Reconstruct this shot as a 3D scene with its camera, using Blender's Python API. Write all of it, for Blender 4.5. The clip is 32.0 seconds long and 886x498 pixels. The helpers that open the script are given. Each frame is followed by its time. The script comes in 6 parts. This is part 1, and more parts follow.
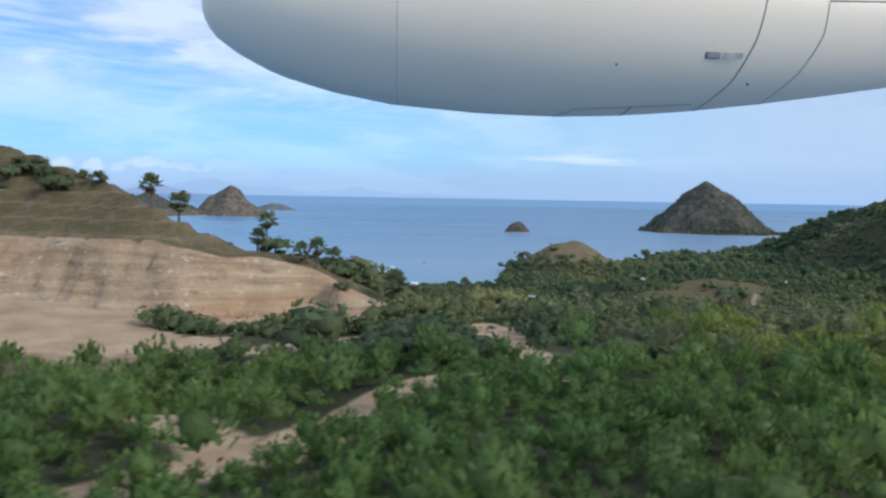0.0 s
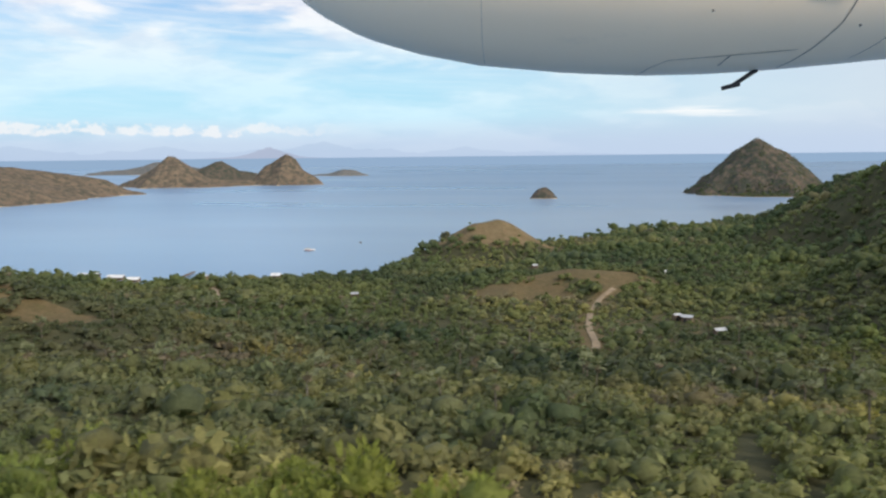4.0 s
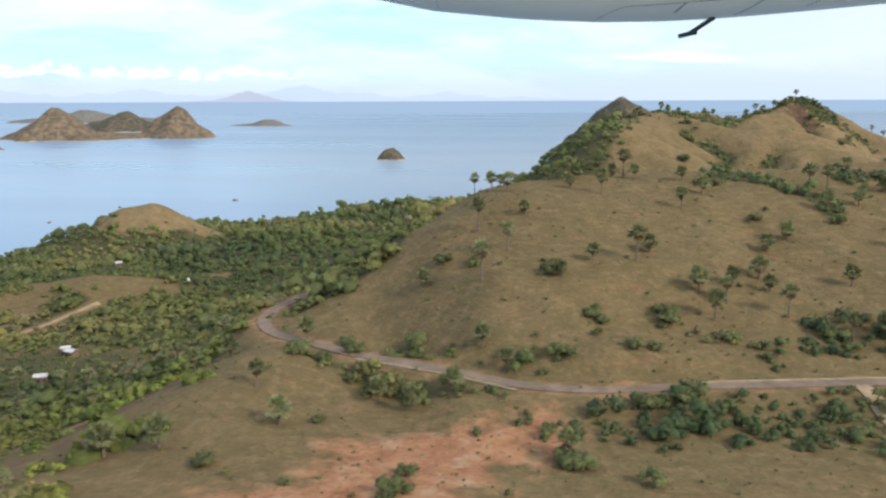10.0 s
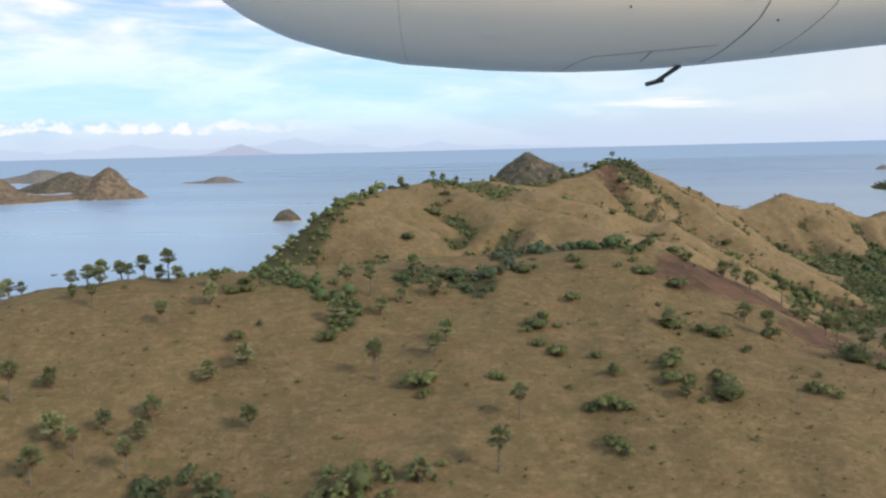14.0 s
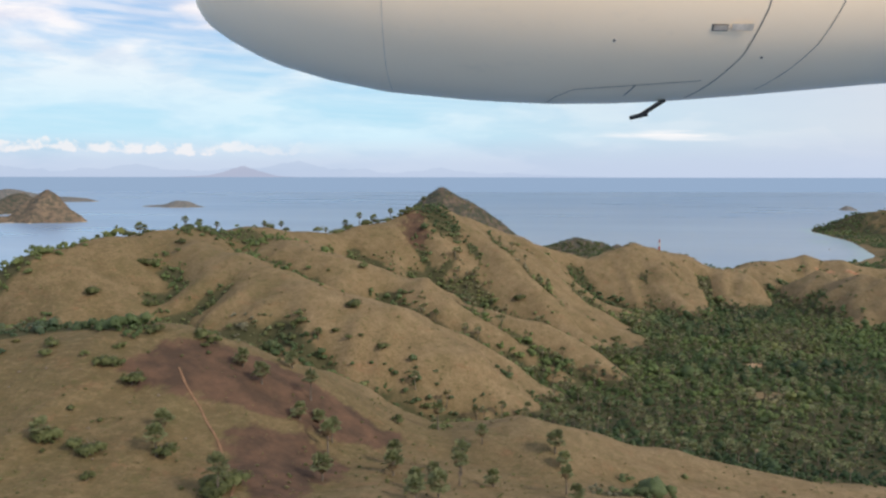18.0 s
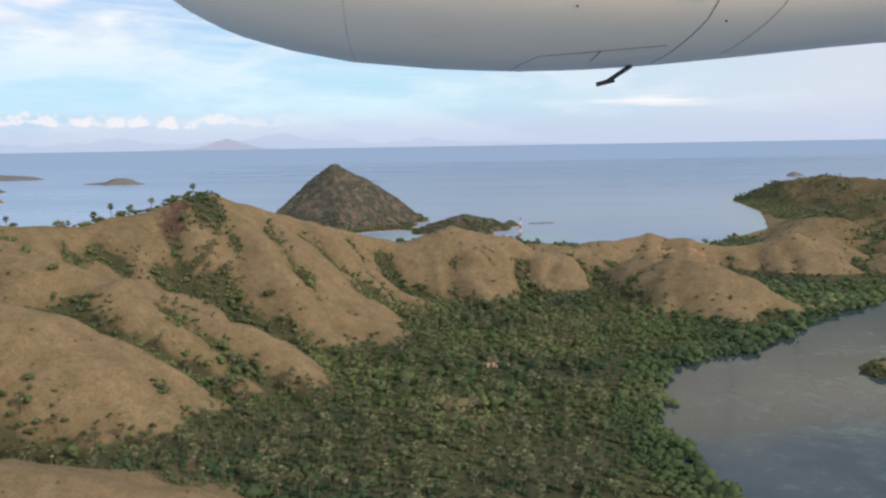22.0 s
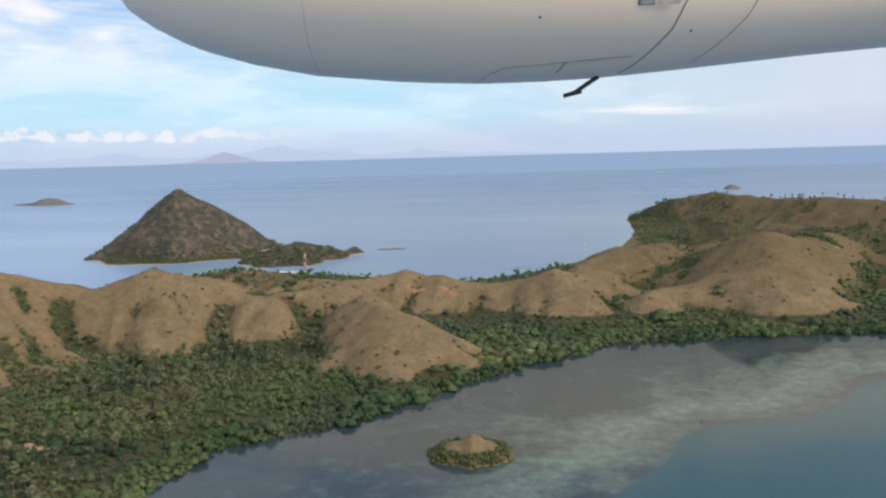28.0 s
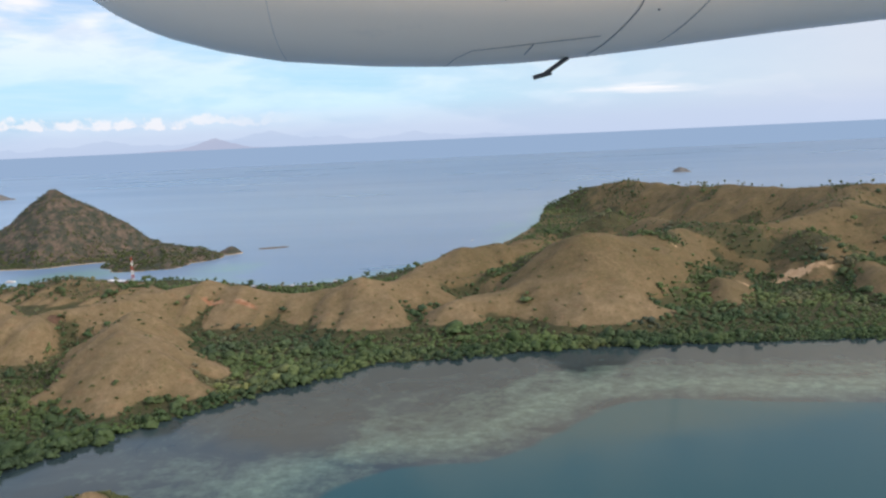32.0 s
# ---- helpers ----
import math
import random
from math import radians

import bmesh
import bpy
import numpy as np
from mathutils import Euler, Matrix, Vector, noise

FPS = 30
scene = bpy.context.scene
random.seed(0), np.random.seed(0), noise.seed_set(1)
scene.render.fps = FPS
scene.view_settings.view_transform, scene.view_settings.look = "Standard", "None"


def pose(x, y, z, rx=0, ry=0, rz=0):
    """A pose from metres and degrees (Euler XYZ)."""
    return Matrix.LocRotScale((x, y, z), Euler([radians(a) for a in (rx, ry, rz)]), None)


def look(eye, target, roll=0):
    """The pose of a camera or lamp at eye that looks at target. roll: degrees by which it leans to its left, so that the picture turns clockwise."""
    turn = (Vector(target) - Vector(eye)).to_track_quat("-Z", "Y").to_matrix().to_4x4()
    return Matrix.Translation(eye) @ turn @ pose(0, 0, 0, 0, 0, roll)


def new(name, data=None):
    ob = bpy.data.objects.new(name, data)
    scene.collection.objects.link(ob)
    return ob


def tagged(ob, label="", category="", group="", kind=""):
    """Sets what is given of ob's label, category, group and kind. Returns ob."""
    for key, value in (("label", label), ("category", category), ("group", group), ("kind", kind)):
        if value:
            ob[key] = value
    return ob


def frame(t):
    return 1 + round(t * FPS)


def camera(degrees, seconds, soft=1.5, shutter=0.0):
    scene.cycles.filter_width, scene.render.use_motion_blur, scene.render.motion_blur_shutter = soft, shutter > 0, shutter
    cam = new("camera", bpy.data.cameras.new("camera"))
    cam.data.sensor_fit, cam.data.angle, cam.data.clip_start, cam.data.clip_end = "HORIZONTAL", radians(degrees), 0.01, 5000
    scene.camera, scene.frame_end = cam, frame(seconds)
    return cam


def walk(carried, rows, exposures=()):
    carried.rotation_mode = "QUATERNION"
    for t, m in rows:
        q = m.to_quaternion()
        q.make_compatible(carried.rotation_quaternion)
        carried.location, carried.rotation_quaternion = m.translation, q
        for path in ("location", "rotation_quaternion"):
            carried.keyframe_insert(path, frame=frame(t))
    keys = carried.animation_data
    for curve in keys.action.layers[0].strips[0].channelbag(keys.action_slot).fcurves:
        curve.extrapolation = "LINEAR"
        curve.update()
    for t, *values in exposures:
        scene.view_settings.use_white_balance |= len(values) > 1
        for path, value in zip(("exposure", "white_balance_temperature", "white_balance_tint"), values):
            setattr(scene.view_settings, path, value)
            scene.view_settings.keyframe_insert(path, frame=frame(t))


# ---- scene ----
cam = camera(56.78, 32.0, soft=2.4, shutter=0.25)

# seconds, place, yaw, pitch, roll
PATH = [
    (0.0, 45.94, 7.30, 43.99, 3.862, -3.539, 0.985),
    (0.5, 59.35, 12.84, 45.38, 4.615, -3.573, 0.776),
    (1.0, 72.77, 18.40, 46.77, 4.675, -3.903, 0.069),
    (1.5, 86.20, 23.96, 48.17, 4.697, -4.511, -0.154),
    (2.0, 99.65, 29.54, 49.58, 5.132, -4.867, -0.507),
    (2.5, 113.10, 35.13, 50.98, 7.096, -5.341, -0.391),
    (4.5, 166.99, 57.59, 56.59, 11.894, -6.496, -0.883),
    (5.0, 180.48, 63.23, 57.98, 11.790, -6.400, -1.207),
    (5.5, 193.99, 68.88, 59.36, 11.506, -6.337, -0.976),
    (6.0, 207.50, 74.54, 60.74, 11.025, -6.322, -0.026),
    (6.5, 221.02, 80.21, 62.10, 10.785, -6.075, 0.247),
    (7.0, 234.55, 85.89, 63.45, 10.547, -5.774, 0.377),
    (7.5, 248.09, 91.58, 64.79, 10.443, -5.593, 0.238),
    (8.0, 261.64, 97.29, 66.11, 10.278, -6.118, 0.819),
    (8.5, 275.20, 103.00, 67.42, 10.511, -8.735, 0.659),
    (9.0, 288.77, 108.72, 68.71, 10.495, -11.138, 0.613),
    (9.5, 302.35, 114.45, 69.99, 10.430, -11.004, 0.301),
    (10.0, 315.95, 120.20, 71.25, 10.174, -10.218, -0.218),
    (10.5, 329.55, 125.95, 72.49, 10.168, -9.413, 0.253),
    (11.0, 343.16, 131.71, 73.72, 10.117, -8.734, 0.586),
    (11.5, 356.78, 137.49, 74.92, 10.166, -8.248, -0.270),
    (12.0, 370.42, 143.27, 76.11, 9.897, -7.847, -1.058),
    (12.5, 384.07, 149.07, 77.27, 9.843, -7.631, -1.385),
    (13.0, 397.73, 154.88, 78.42, 9.672, -7.027, -0.991),
    (13.5, 411.40, 160.70, 79.54, 9.758, -6.825, -1.535),
    (15.5, 466.25, 184.11, 83.84, 8.901, -7.146, -0.395),
    (16.0, 480.00, 190.00, 84.87, 8.654, -7.406, -0.631),
    (16.5, 493.77, 195.90, 85.87, 8.597, -7.217, -1.131),
    (17.0, 507.55, 201.81, 86.86, 8.533, -6.587, -0.501),
    (17.5, 521.36, 207.74, 87.83, 9.020, -5.725, -0.012),
    (18.0, 535.18, 213.69, 88.78, 9.617, -4.994, 0.069),
    (18.5, 549.02, 219.65, 89.71, 10.015, -5.231, -0.162),
    (19.0, 562.89, 225.63, 90.62, 10.045, -5.814, -0.038),
    (19.5, 576.77, 231.62, 91.52, 9.998, -6.180, -0.112),
    (20.0, 590.68, 237.63, 92.41, 9.825, -6.361, -0.337),
    (20.5, 604.61, 243.66, 93.28, 9.685, -6.408, -0.412),
    (21.0, 618.57, 249.71, 94.14, 9.394, -6.535, -0.831),
    (21.5, 632.55, 255.78, 94.98, 9.221, -6.870, -1.112),
    (22.0, 646.56, 261.87, 95.82, 8.764, -7.139, -0.937),
    (22.5, 660.60, 267.98, 96.64, 8.516, -7.367, -0.725),
    (23.0, 674.66, 274.11, 97.46, 7.913, -7.709, -1.321),
    (23.5, 688.76, 280.26, 98.27, 7.619, -8.133, -1.592),
    (24.0, 702.88, 286.44, 99.08, 7.558, -8.220, -1.324),
    (24.5, 717.04, 292.64, 99.88, 7.769, -8.227, -0.927),
    (25.0, 731.24, 298.86, 100.68, 8.070, -8.333, -0.823),
    (25.5, 745.46, 305.11, 101.48, 8.390, -8.369, -1.359),
    (27.5, 802.74, 330.38, 104.71, 8.628, -6.631, -1.838),
    (28.0, 817.16, 336.77, 105.54, 8.649, -6.391, -1.573),
    (28.5, 831.62, 343.19, 106.38, 8.828, -6.787, -1.789),
    (29.0, 846.13, 349.65, 107.24, 8.768, -7.223, -1.716),
    (29.5, 860.68, 356.13, 108.11, 8.754, -7.493, -1.980),
    (30.0, 875.28, 362.65, 109.00, 8.605, -7.752, -1.916),
    (30.5, 889.92, 369.21, 109.91, 8.547, -7.944, -2.003),
    (31.0, 904.62, 375.80, 110.85, 8.313, -8.003, -0.913),
    (31.5, 919.37, 382.42, 111.81, 8.255, -7.849, -1.762),
    (32.0, 934.17, 389.09, 112.81, 8.202, -7.616, -2.625),
]
EXPOSURES = [(0, -0.12, 5400, 6), (2, -0.05, 5850, 6), (4.5, 0.12, 6930, 10), (6, 0.12, 7030, 10), (8, 0.17, 7030, 11), (10, 0.5, 7030, 10), (11, 0.45, 6980, 10), (12, 0.3, 6980, 12), (13, 0.26, 6980, 13), (17, 0.17, 7030, 13), (19, 0.04, 6930, 15), (21, 0.04, 6930, 16), (22, 0.12, 6980, 16), (24, 0.2, 6980, 16), (28, 0.1, 6830, 15), (32, 0.13, 6780, 15)]
walk(cam, [(t, pose(x, y, z, 90 + p, 0, w) @ pose(0, 0, 0, 0, 0, r)) for t, x, y, z, w, p, r in PATH], EXPOSURES)

# ---------------------------------------------------------------- sky and sun
SUN_FROM = Vector((0.78, -0.36, 0.54)).normalized()


def make_world():
    w = bpy.data.worlds.new("sky")
    scene.world = w
    w.use_nodes = True
    nt = w.node_tree
    nt.nodes.clear()
    N, L = nt.nodes.new, nt.links.new

    def math_node(op, a, b=None, c=None):
        n = N("ShaderNodeMath")
        n.operation = op
        for i, v in enumerate((a, b, c)):
            if v is None:
                continue
            if isinstance(v, (int, float)):
                n.inputs[i].default_value = v
            else:
                L(v, n.inputs[i])
        return n.outputs[0]

    def ramp(fac, stops):
        n = N("ShaderNodeValToRGB")
        L(fac, n.inputs[0])
        while len(n.color_ramp.elements) < len(stops):
            n.color_ramp.elements.new(0.5)
        for e, (p, c) in zip(n.color_ramp.elements, stops):
            e.position, e.color = p, (*c, 1) if len(c) == 3 else c
        return n.outputs[0]

    def mix(fac, a, b):
        n = N("ShaderNodeMix")
        n.data_type = "RGBA"
        for s, v in ((n.inputs[0], fac), (n.inputs[6], a), (n.inputs[7], b)):
            if isinstance(v, (int, float)):
                s.default_value = v
            elif isinstance(v, tuple):
                s.default_value = (*v, 1)
            else:
                L(v, s)
        return n.outputs[2]

    def noise_tex(vec, scale, detail, rough=0.55, dist=0.0):
        n = N("ShaderNodeTexNoise")
        n.inputs["Scale"].default_value, n.inputs["Detail"].default_value = scale, detail
        n.inputs["Roughness"].default_value, n.inputs["Distortion"].default_value = rough, dist
        L(vec, n.inputs["Vector"])
        return n.outputs[0]

    co = N("ShaderNodeTexCoord").outputs["Generated"]
    sep = N("ShaderNodeSeparateXYZ")
    L(co, sep.inputs[0])
    x, y, z = sep.outputs
    flat = math_node("SQRT", math_node("ADD", math_node("MULTIPLY", x, x), math_node("MULTIPLY", y, y)))
    el = math_node("ARCTAN2", z, flat)
    az = math_node("ARCTAN2", x, y)
    sky = N("ShaderNodeTexSky")
    sky.sky_type, sky.sun_disc = "NISHITA", False
    sky.sun_elevation = math.asin(SUN_FROM.z)
    sky.sun_rotation = math.atan2(SUN_FROM.x, SUN_FROM.y)
    sky.dust_density, sky.ozone_density = 1.6, 1.5
    blue = N("ShaderNodeVectorMath")
    blue.operation = "SCALE"
    L(sky.outputs[0], blue.inputs[0])
    blue.inputs["Scale"].default_value = 0.14
    base = mix(0.45, blue.outputs[0], (0.26, 0.56, 1.0))
    # sheets of high cloud, drawn out along the horizon
    comb = N("ShaderNodeCombineXYZ")
    L(math_node("MULTIPLY", az, 2.4), comb.inputs[0])
    L(math_node("MULTIPLY", el, 9.0), comb.inputs[1])
    sheet = noise_tex(comb.outputs[0], 1.9, 6, 0.52, 0.2)
    sheet = ramp(sheet, [(0.43, (0, 0, 0)), (0.54, (1, 1, 1))])
    streak = N("ShaderNodeCombineXYZ")
    L(math_node("MULTIPLY", az, 2.4), streak.inputs[0])
    L(math_node("ADD", math_node("MULTIPLY", el, 34.0), math_node("MULTIPLY", az, 1.2)), streak.inputs[1])
    thin = ramp(noise_tex(streak.outputs[0], 2.0, 6, 0.6, 0.3), [(0.42, (0, 0, 0)), (0.62, (1, 1, 1))])
    cover = math_node("MAXIMUM", sheet, math_node("MULTIPLY", thin, 0.55))
    # grey veil towards the east
    veil = math_node("MULTIPLY_ADD", az, 1.5, 0.35)
    veil = math_node("MINIMUM", math_node("MAXIMUM", veil, 0.0), 0.85)
    cover = math_node("MAXIMUM", cover, veil)
    tone = ramp(noise_tex(comb.outputs[0], 4.6, 6, 0.6, 0.2), [(0.38, (0.74, 0.78, 0.90)), (0.56, (0.95, 0.95, 0.98))])
    cloud = mix(veil, tone, (0.66, 0.70, 0.78))
    col = mix(math_node("MULTIPLY", cover, 0.86), base, cloud)
    # bright band above the haze, then the haze itself
    band = ramp(math_node("MULTIPLY", el, 2.0), [(0.0, (0.35, 0.35, 0.35)), (0.09, (0.7, 0.7, 0.7)), (0.17, (0.62, 0.62, 0.62)), (0.34, (0, 0, 0))])
    col = mix(band, col, mix(veil, (0.46, 0.81, 1.0), (0.62, 0.70, 0.82)))
    haze = ramp(math_node("MULTIPLY", el, 2.0), [(0.0, (0.95, 0.95, 0.95)), (0.035, (0.8, 0.8, 0.8)), (0.10, (0.0, 0.0, 0.0))])
    col = mix(haze, col, (0.50, 0.62, 0.82))
    # row of small cumulus low in the west
    puff = N("ShaderNodeCombineXYZ")
    L(math_node("MULTIPLY", az, 34.0), puff.inputs[0])
    rise = N("ShaderNodeCombineXYZ")
    L(math_node("MULTIPLY", az, 7.0), rise.inputs[0])
    swell = noise_tex(rise.outputs[0], 1.7, 3, 0.6)
    L(math_node("MULTIPLY", el, 40.0), puff.inputs[1])
    pn = noise_tex(puff.outputs[0], 1.6, 5, 0.6, 0.2)
    tall = math_node("ADD", math_node("MULTIPLY", el, 10.0), math_node("MULTIPLY_ADD", swell, -0.34, 0.17))
    lane = ramp(tall, [(0.20, (0, 0, 0)), (0.30, (1, 1, 1)), (0.40, (0.8, 0.8, 0.8)), (0.54, (0, 0, 0))])
    lane = math_node("MULTIPLY", lane, math_node("MINIMUM", math_node("MULTIPLY_ADD", swell, 2.2, 0.05), 1.0))
    west = math_node("MINIMUM", math_node("MAXIMUM", math_node("MULTIPLY_ADD", az, -7.0, -2.1), 0.0), 1.0)
    pm = ramp(math_node("MULTIPLY", pn, lane), [(0.36, (0, 0, 0)), (0.48, (1, 1, 1))])
    col = mix(math_node("MULTIPLY", math_node("MULTIPLY", pm, west), 0.72), col, (0.86, 0.88, 0.92))
    # thin bright streak of cloud in the north-east
    wisp = N("ShaderNodeCombineXYZ")
    L(math_node("MULTIPLY", az, 9.0), wisp.inputs[0])
    L(math_node("ADD", math_node("MULTIPLY", el, 150.0), math_node("MULTIPLY", az, 4.0)), wisp.inputs[1])
    wn = noise_tex(wisp.outputs[0], 1.3, 6, 0.6, 0.4)
    span = math_node("SUBTRACT", 1.0, math_node("ABSOLUTE", math_node("MULTIPLY_ADD", az, 8.0, -0.82)))
    deck = math_node("SUBTRACT", 1.0, math_node("ABSOLUTE", math_node("MULTIPLY_ADD", math_node("ADD", el, math_node("MULTIPLY", az, 0.03)), 115.0, -5.95)))
    body = math_node("MULTIPLY", math_node("MAXIMUM", span, 0.0), math_node("MAXIMUM", deck, 0.0))
    wm = ramp(math_node("MULTIPLY", math_node("POWER", body, 0.5), wn), [(0.24, (0, 0, 0)), (0.46, (1, 1, 1))])
    col = mix(math_node("MULTIPLY", wm, 0.8), col, (0.93, 0.95, 0.98))
    # faint mountains on the horizon, a haze-blue tint mixed into the sky colour
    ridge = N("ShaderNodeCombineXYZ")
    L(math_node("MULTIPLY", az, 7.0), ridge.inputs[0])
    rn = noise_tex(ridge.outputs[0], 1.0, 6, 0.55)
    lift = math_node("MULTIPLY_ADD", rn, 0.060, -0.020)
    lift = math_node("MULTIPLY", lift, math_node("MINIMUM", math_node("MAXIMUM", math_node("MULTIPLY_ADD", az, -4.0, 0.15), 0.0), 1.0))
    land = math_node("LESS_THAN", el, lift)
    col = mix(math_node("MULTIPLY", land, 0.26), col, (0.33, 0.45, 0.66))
    # a nearer mountain island with a peaked outline, haze put into its grey-blue tint
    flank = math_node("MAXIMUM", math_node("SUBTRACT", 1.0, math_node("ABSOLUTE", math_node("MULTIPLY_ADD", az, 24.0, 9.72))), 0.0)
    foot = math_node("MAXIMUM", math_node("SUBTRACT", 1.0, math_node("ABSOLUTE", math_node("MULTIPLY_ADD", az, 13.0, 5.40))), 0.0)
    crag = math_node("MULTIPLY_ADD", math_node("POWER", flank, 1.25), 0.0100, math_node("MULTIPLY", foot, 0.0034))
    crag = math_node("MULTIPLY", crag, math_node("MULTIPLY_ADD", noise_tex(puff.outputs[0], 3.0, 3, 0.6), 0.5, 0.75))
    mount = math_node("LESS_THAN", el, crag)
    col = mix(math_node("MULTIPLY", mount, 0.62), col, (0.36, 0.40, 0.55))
    # far sea below the horizon
    below = math_node("LESS_THAN", el, 0.0)
    col = mix(below, col, (0.268, 0.398, 0.590))
    bg = N("ShaderNodeBackground")
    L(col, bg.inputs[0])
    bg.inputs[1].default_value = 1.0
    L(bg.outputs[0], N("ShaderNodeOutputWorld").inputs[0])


make_world()
sun = new("sun", bpy.data.lights.new("sun", "SUN"))
sun.data.energy, sun.data.angle, sun.data.color = 2.6, radians(14), (1.0, 0.91, 0.77)
sun.matrix_world = look(SUN_FROM * 100, (0, 0, 0))

# ---------------------------------------------------------------- materials
class Nodes:
    """Short hand for building one node material."""

    def __init__(self, name, rough=0.8, metal=0.0, spec=0.3):
        self.mat = bpy.data.materials.new(name)
        self.mat.use_nodes = True
        self.tree = self.mat.node_tree
        self.bsdf = self.tree.nodes["Principled BSDF"]
        self.bsdf.inputs["Roughness"].default_value = rough
        self.bsdf.inputs["Metallic"].default_value = metal
        self.bsdf.inputs["Specular IOR Level"].default_value = spec
        self.place = self.tree.nodes.new("ShaderNodeTexCoord").outputs["Object"]

    def put(self, socket, value):
        if isinstance(value, (int, float)):
            socket.default_value = value
        elif isinstance(value, tuple):
            socket.default_value = (*value, 1) if len(value) == 3 else value
        else:
            self.tree.links.new(value, socket)

    def noise(self, size, detail=4, rough=0.6, stretch=(1, 1, 1), dist=0.0):
        m = self.tree.nodes.new("ShaderNodeMapping")
        m.inputs["Scale"].default_value = [s / size for s in stretch]
        self.put(m.inputs["Vector"], self.place)
        n = self.tree.nodes.new("ShaderNodeTexNoise")
        n.inputs["Scale"].default_value, n.inputs["Detail"].default_value = 1.0, detail
        n.inputs["Roughness"].default_value, n.inputs["Distortion"].default_value = rough, dist
        self.put(n.inputs["Vector"], m.outputs[0])
        return n.outputs[0]

    def ramp(self, fac, *stops):
        n = self.tree.nodes.new("ShaderNodeValToRGB")
        self.put(n.inputs[0], fac)
        while len(n.color_ramp.elements) < len(stops):
            n.color_ramp.elements.new(0.5)
        for e, (p, c) in zip(n.color_ramp.elements, stops):
            e.position, e.color = p, (c, c, c, 1) if isinstance(c, (int, float)) else (*c, 1)
        return n.outputs[0]

    def mix(self, fac, a, b, mode="MIX"):
        n = self.tree.nodes.new("ShaderNodeMix")
        n.data_type, n.blend_type = "RGBA", mode
        self.put(n.inputs[0], fac), self.put(n.inputs[6], a), self.put(n.inputs[7], b)
        return n.outputs[2]

    def calc(self, op, a, b=0.0):
        n = self.tree.nodes.new("ShaderNodeMath")
        n.operation = op
        self.put(n.inputs[0], a), self.put(n.inputs[1], b)
        return n.outputs[0]

    def attr(self, name):
        n = self.tree.nodes.new("ShaderNodeAttribute")
        n.attribute_name = name
        return n

    def split(self, colour):
        n = self.tree.nodes.new("ShaderNodeSeparateColor")
        self.put(n.inputs[0], colour)
        return n.outputs

    def chance(self):
        return self.tree.nodes.new("ShaderNodeObjectInfo").outputs["Random"]

    def island(self):
        return self.tree.nodes.new("ShaderNodeNewGeometry").outputs["Random Per Island"]

    def bump(self, height, depth, strength=1.0):
        n = self.tree.nodes.new("ShaderNodeBump")
        n.inputs["Strength"].default_value, n.inputs["Distance"].default_value = strength, depth
        self.put(n.inputs["Height"], height)
        self.put(self.bsdf.inputs["Normal"], n.outputs[0])

    def colour(self, value):
        self.put(self.bsdf.inputs["Base Color"], value)
        return self.mat

    def lucent(self, value, share):
        """Leaf colour, with a share of the light passing through the blade."""
        self.put(self.bsdf.inputs["Base Color"], value)
        thin = self.tree.nodes.new("ShaderNodeBsdfTranslucent")
        self.put(thin.inputs["Color"], self.mix(1.0, value, (1.25, 1.3, 0.9), "MULTIPLY"))
        both = self.tree.nodes.new("ShaderNodeMixShader")
        both.inputs[0].default_value = share
        self.put(both.inputs[1], self.bsdf.outputs[0]), self.put(both.inputs[2], thin.outputs[0])
        self.put(self.tree.nodes["Material Output"].inputs[0], both.outputs[0])
        return self.mat


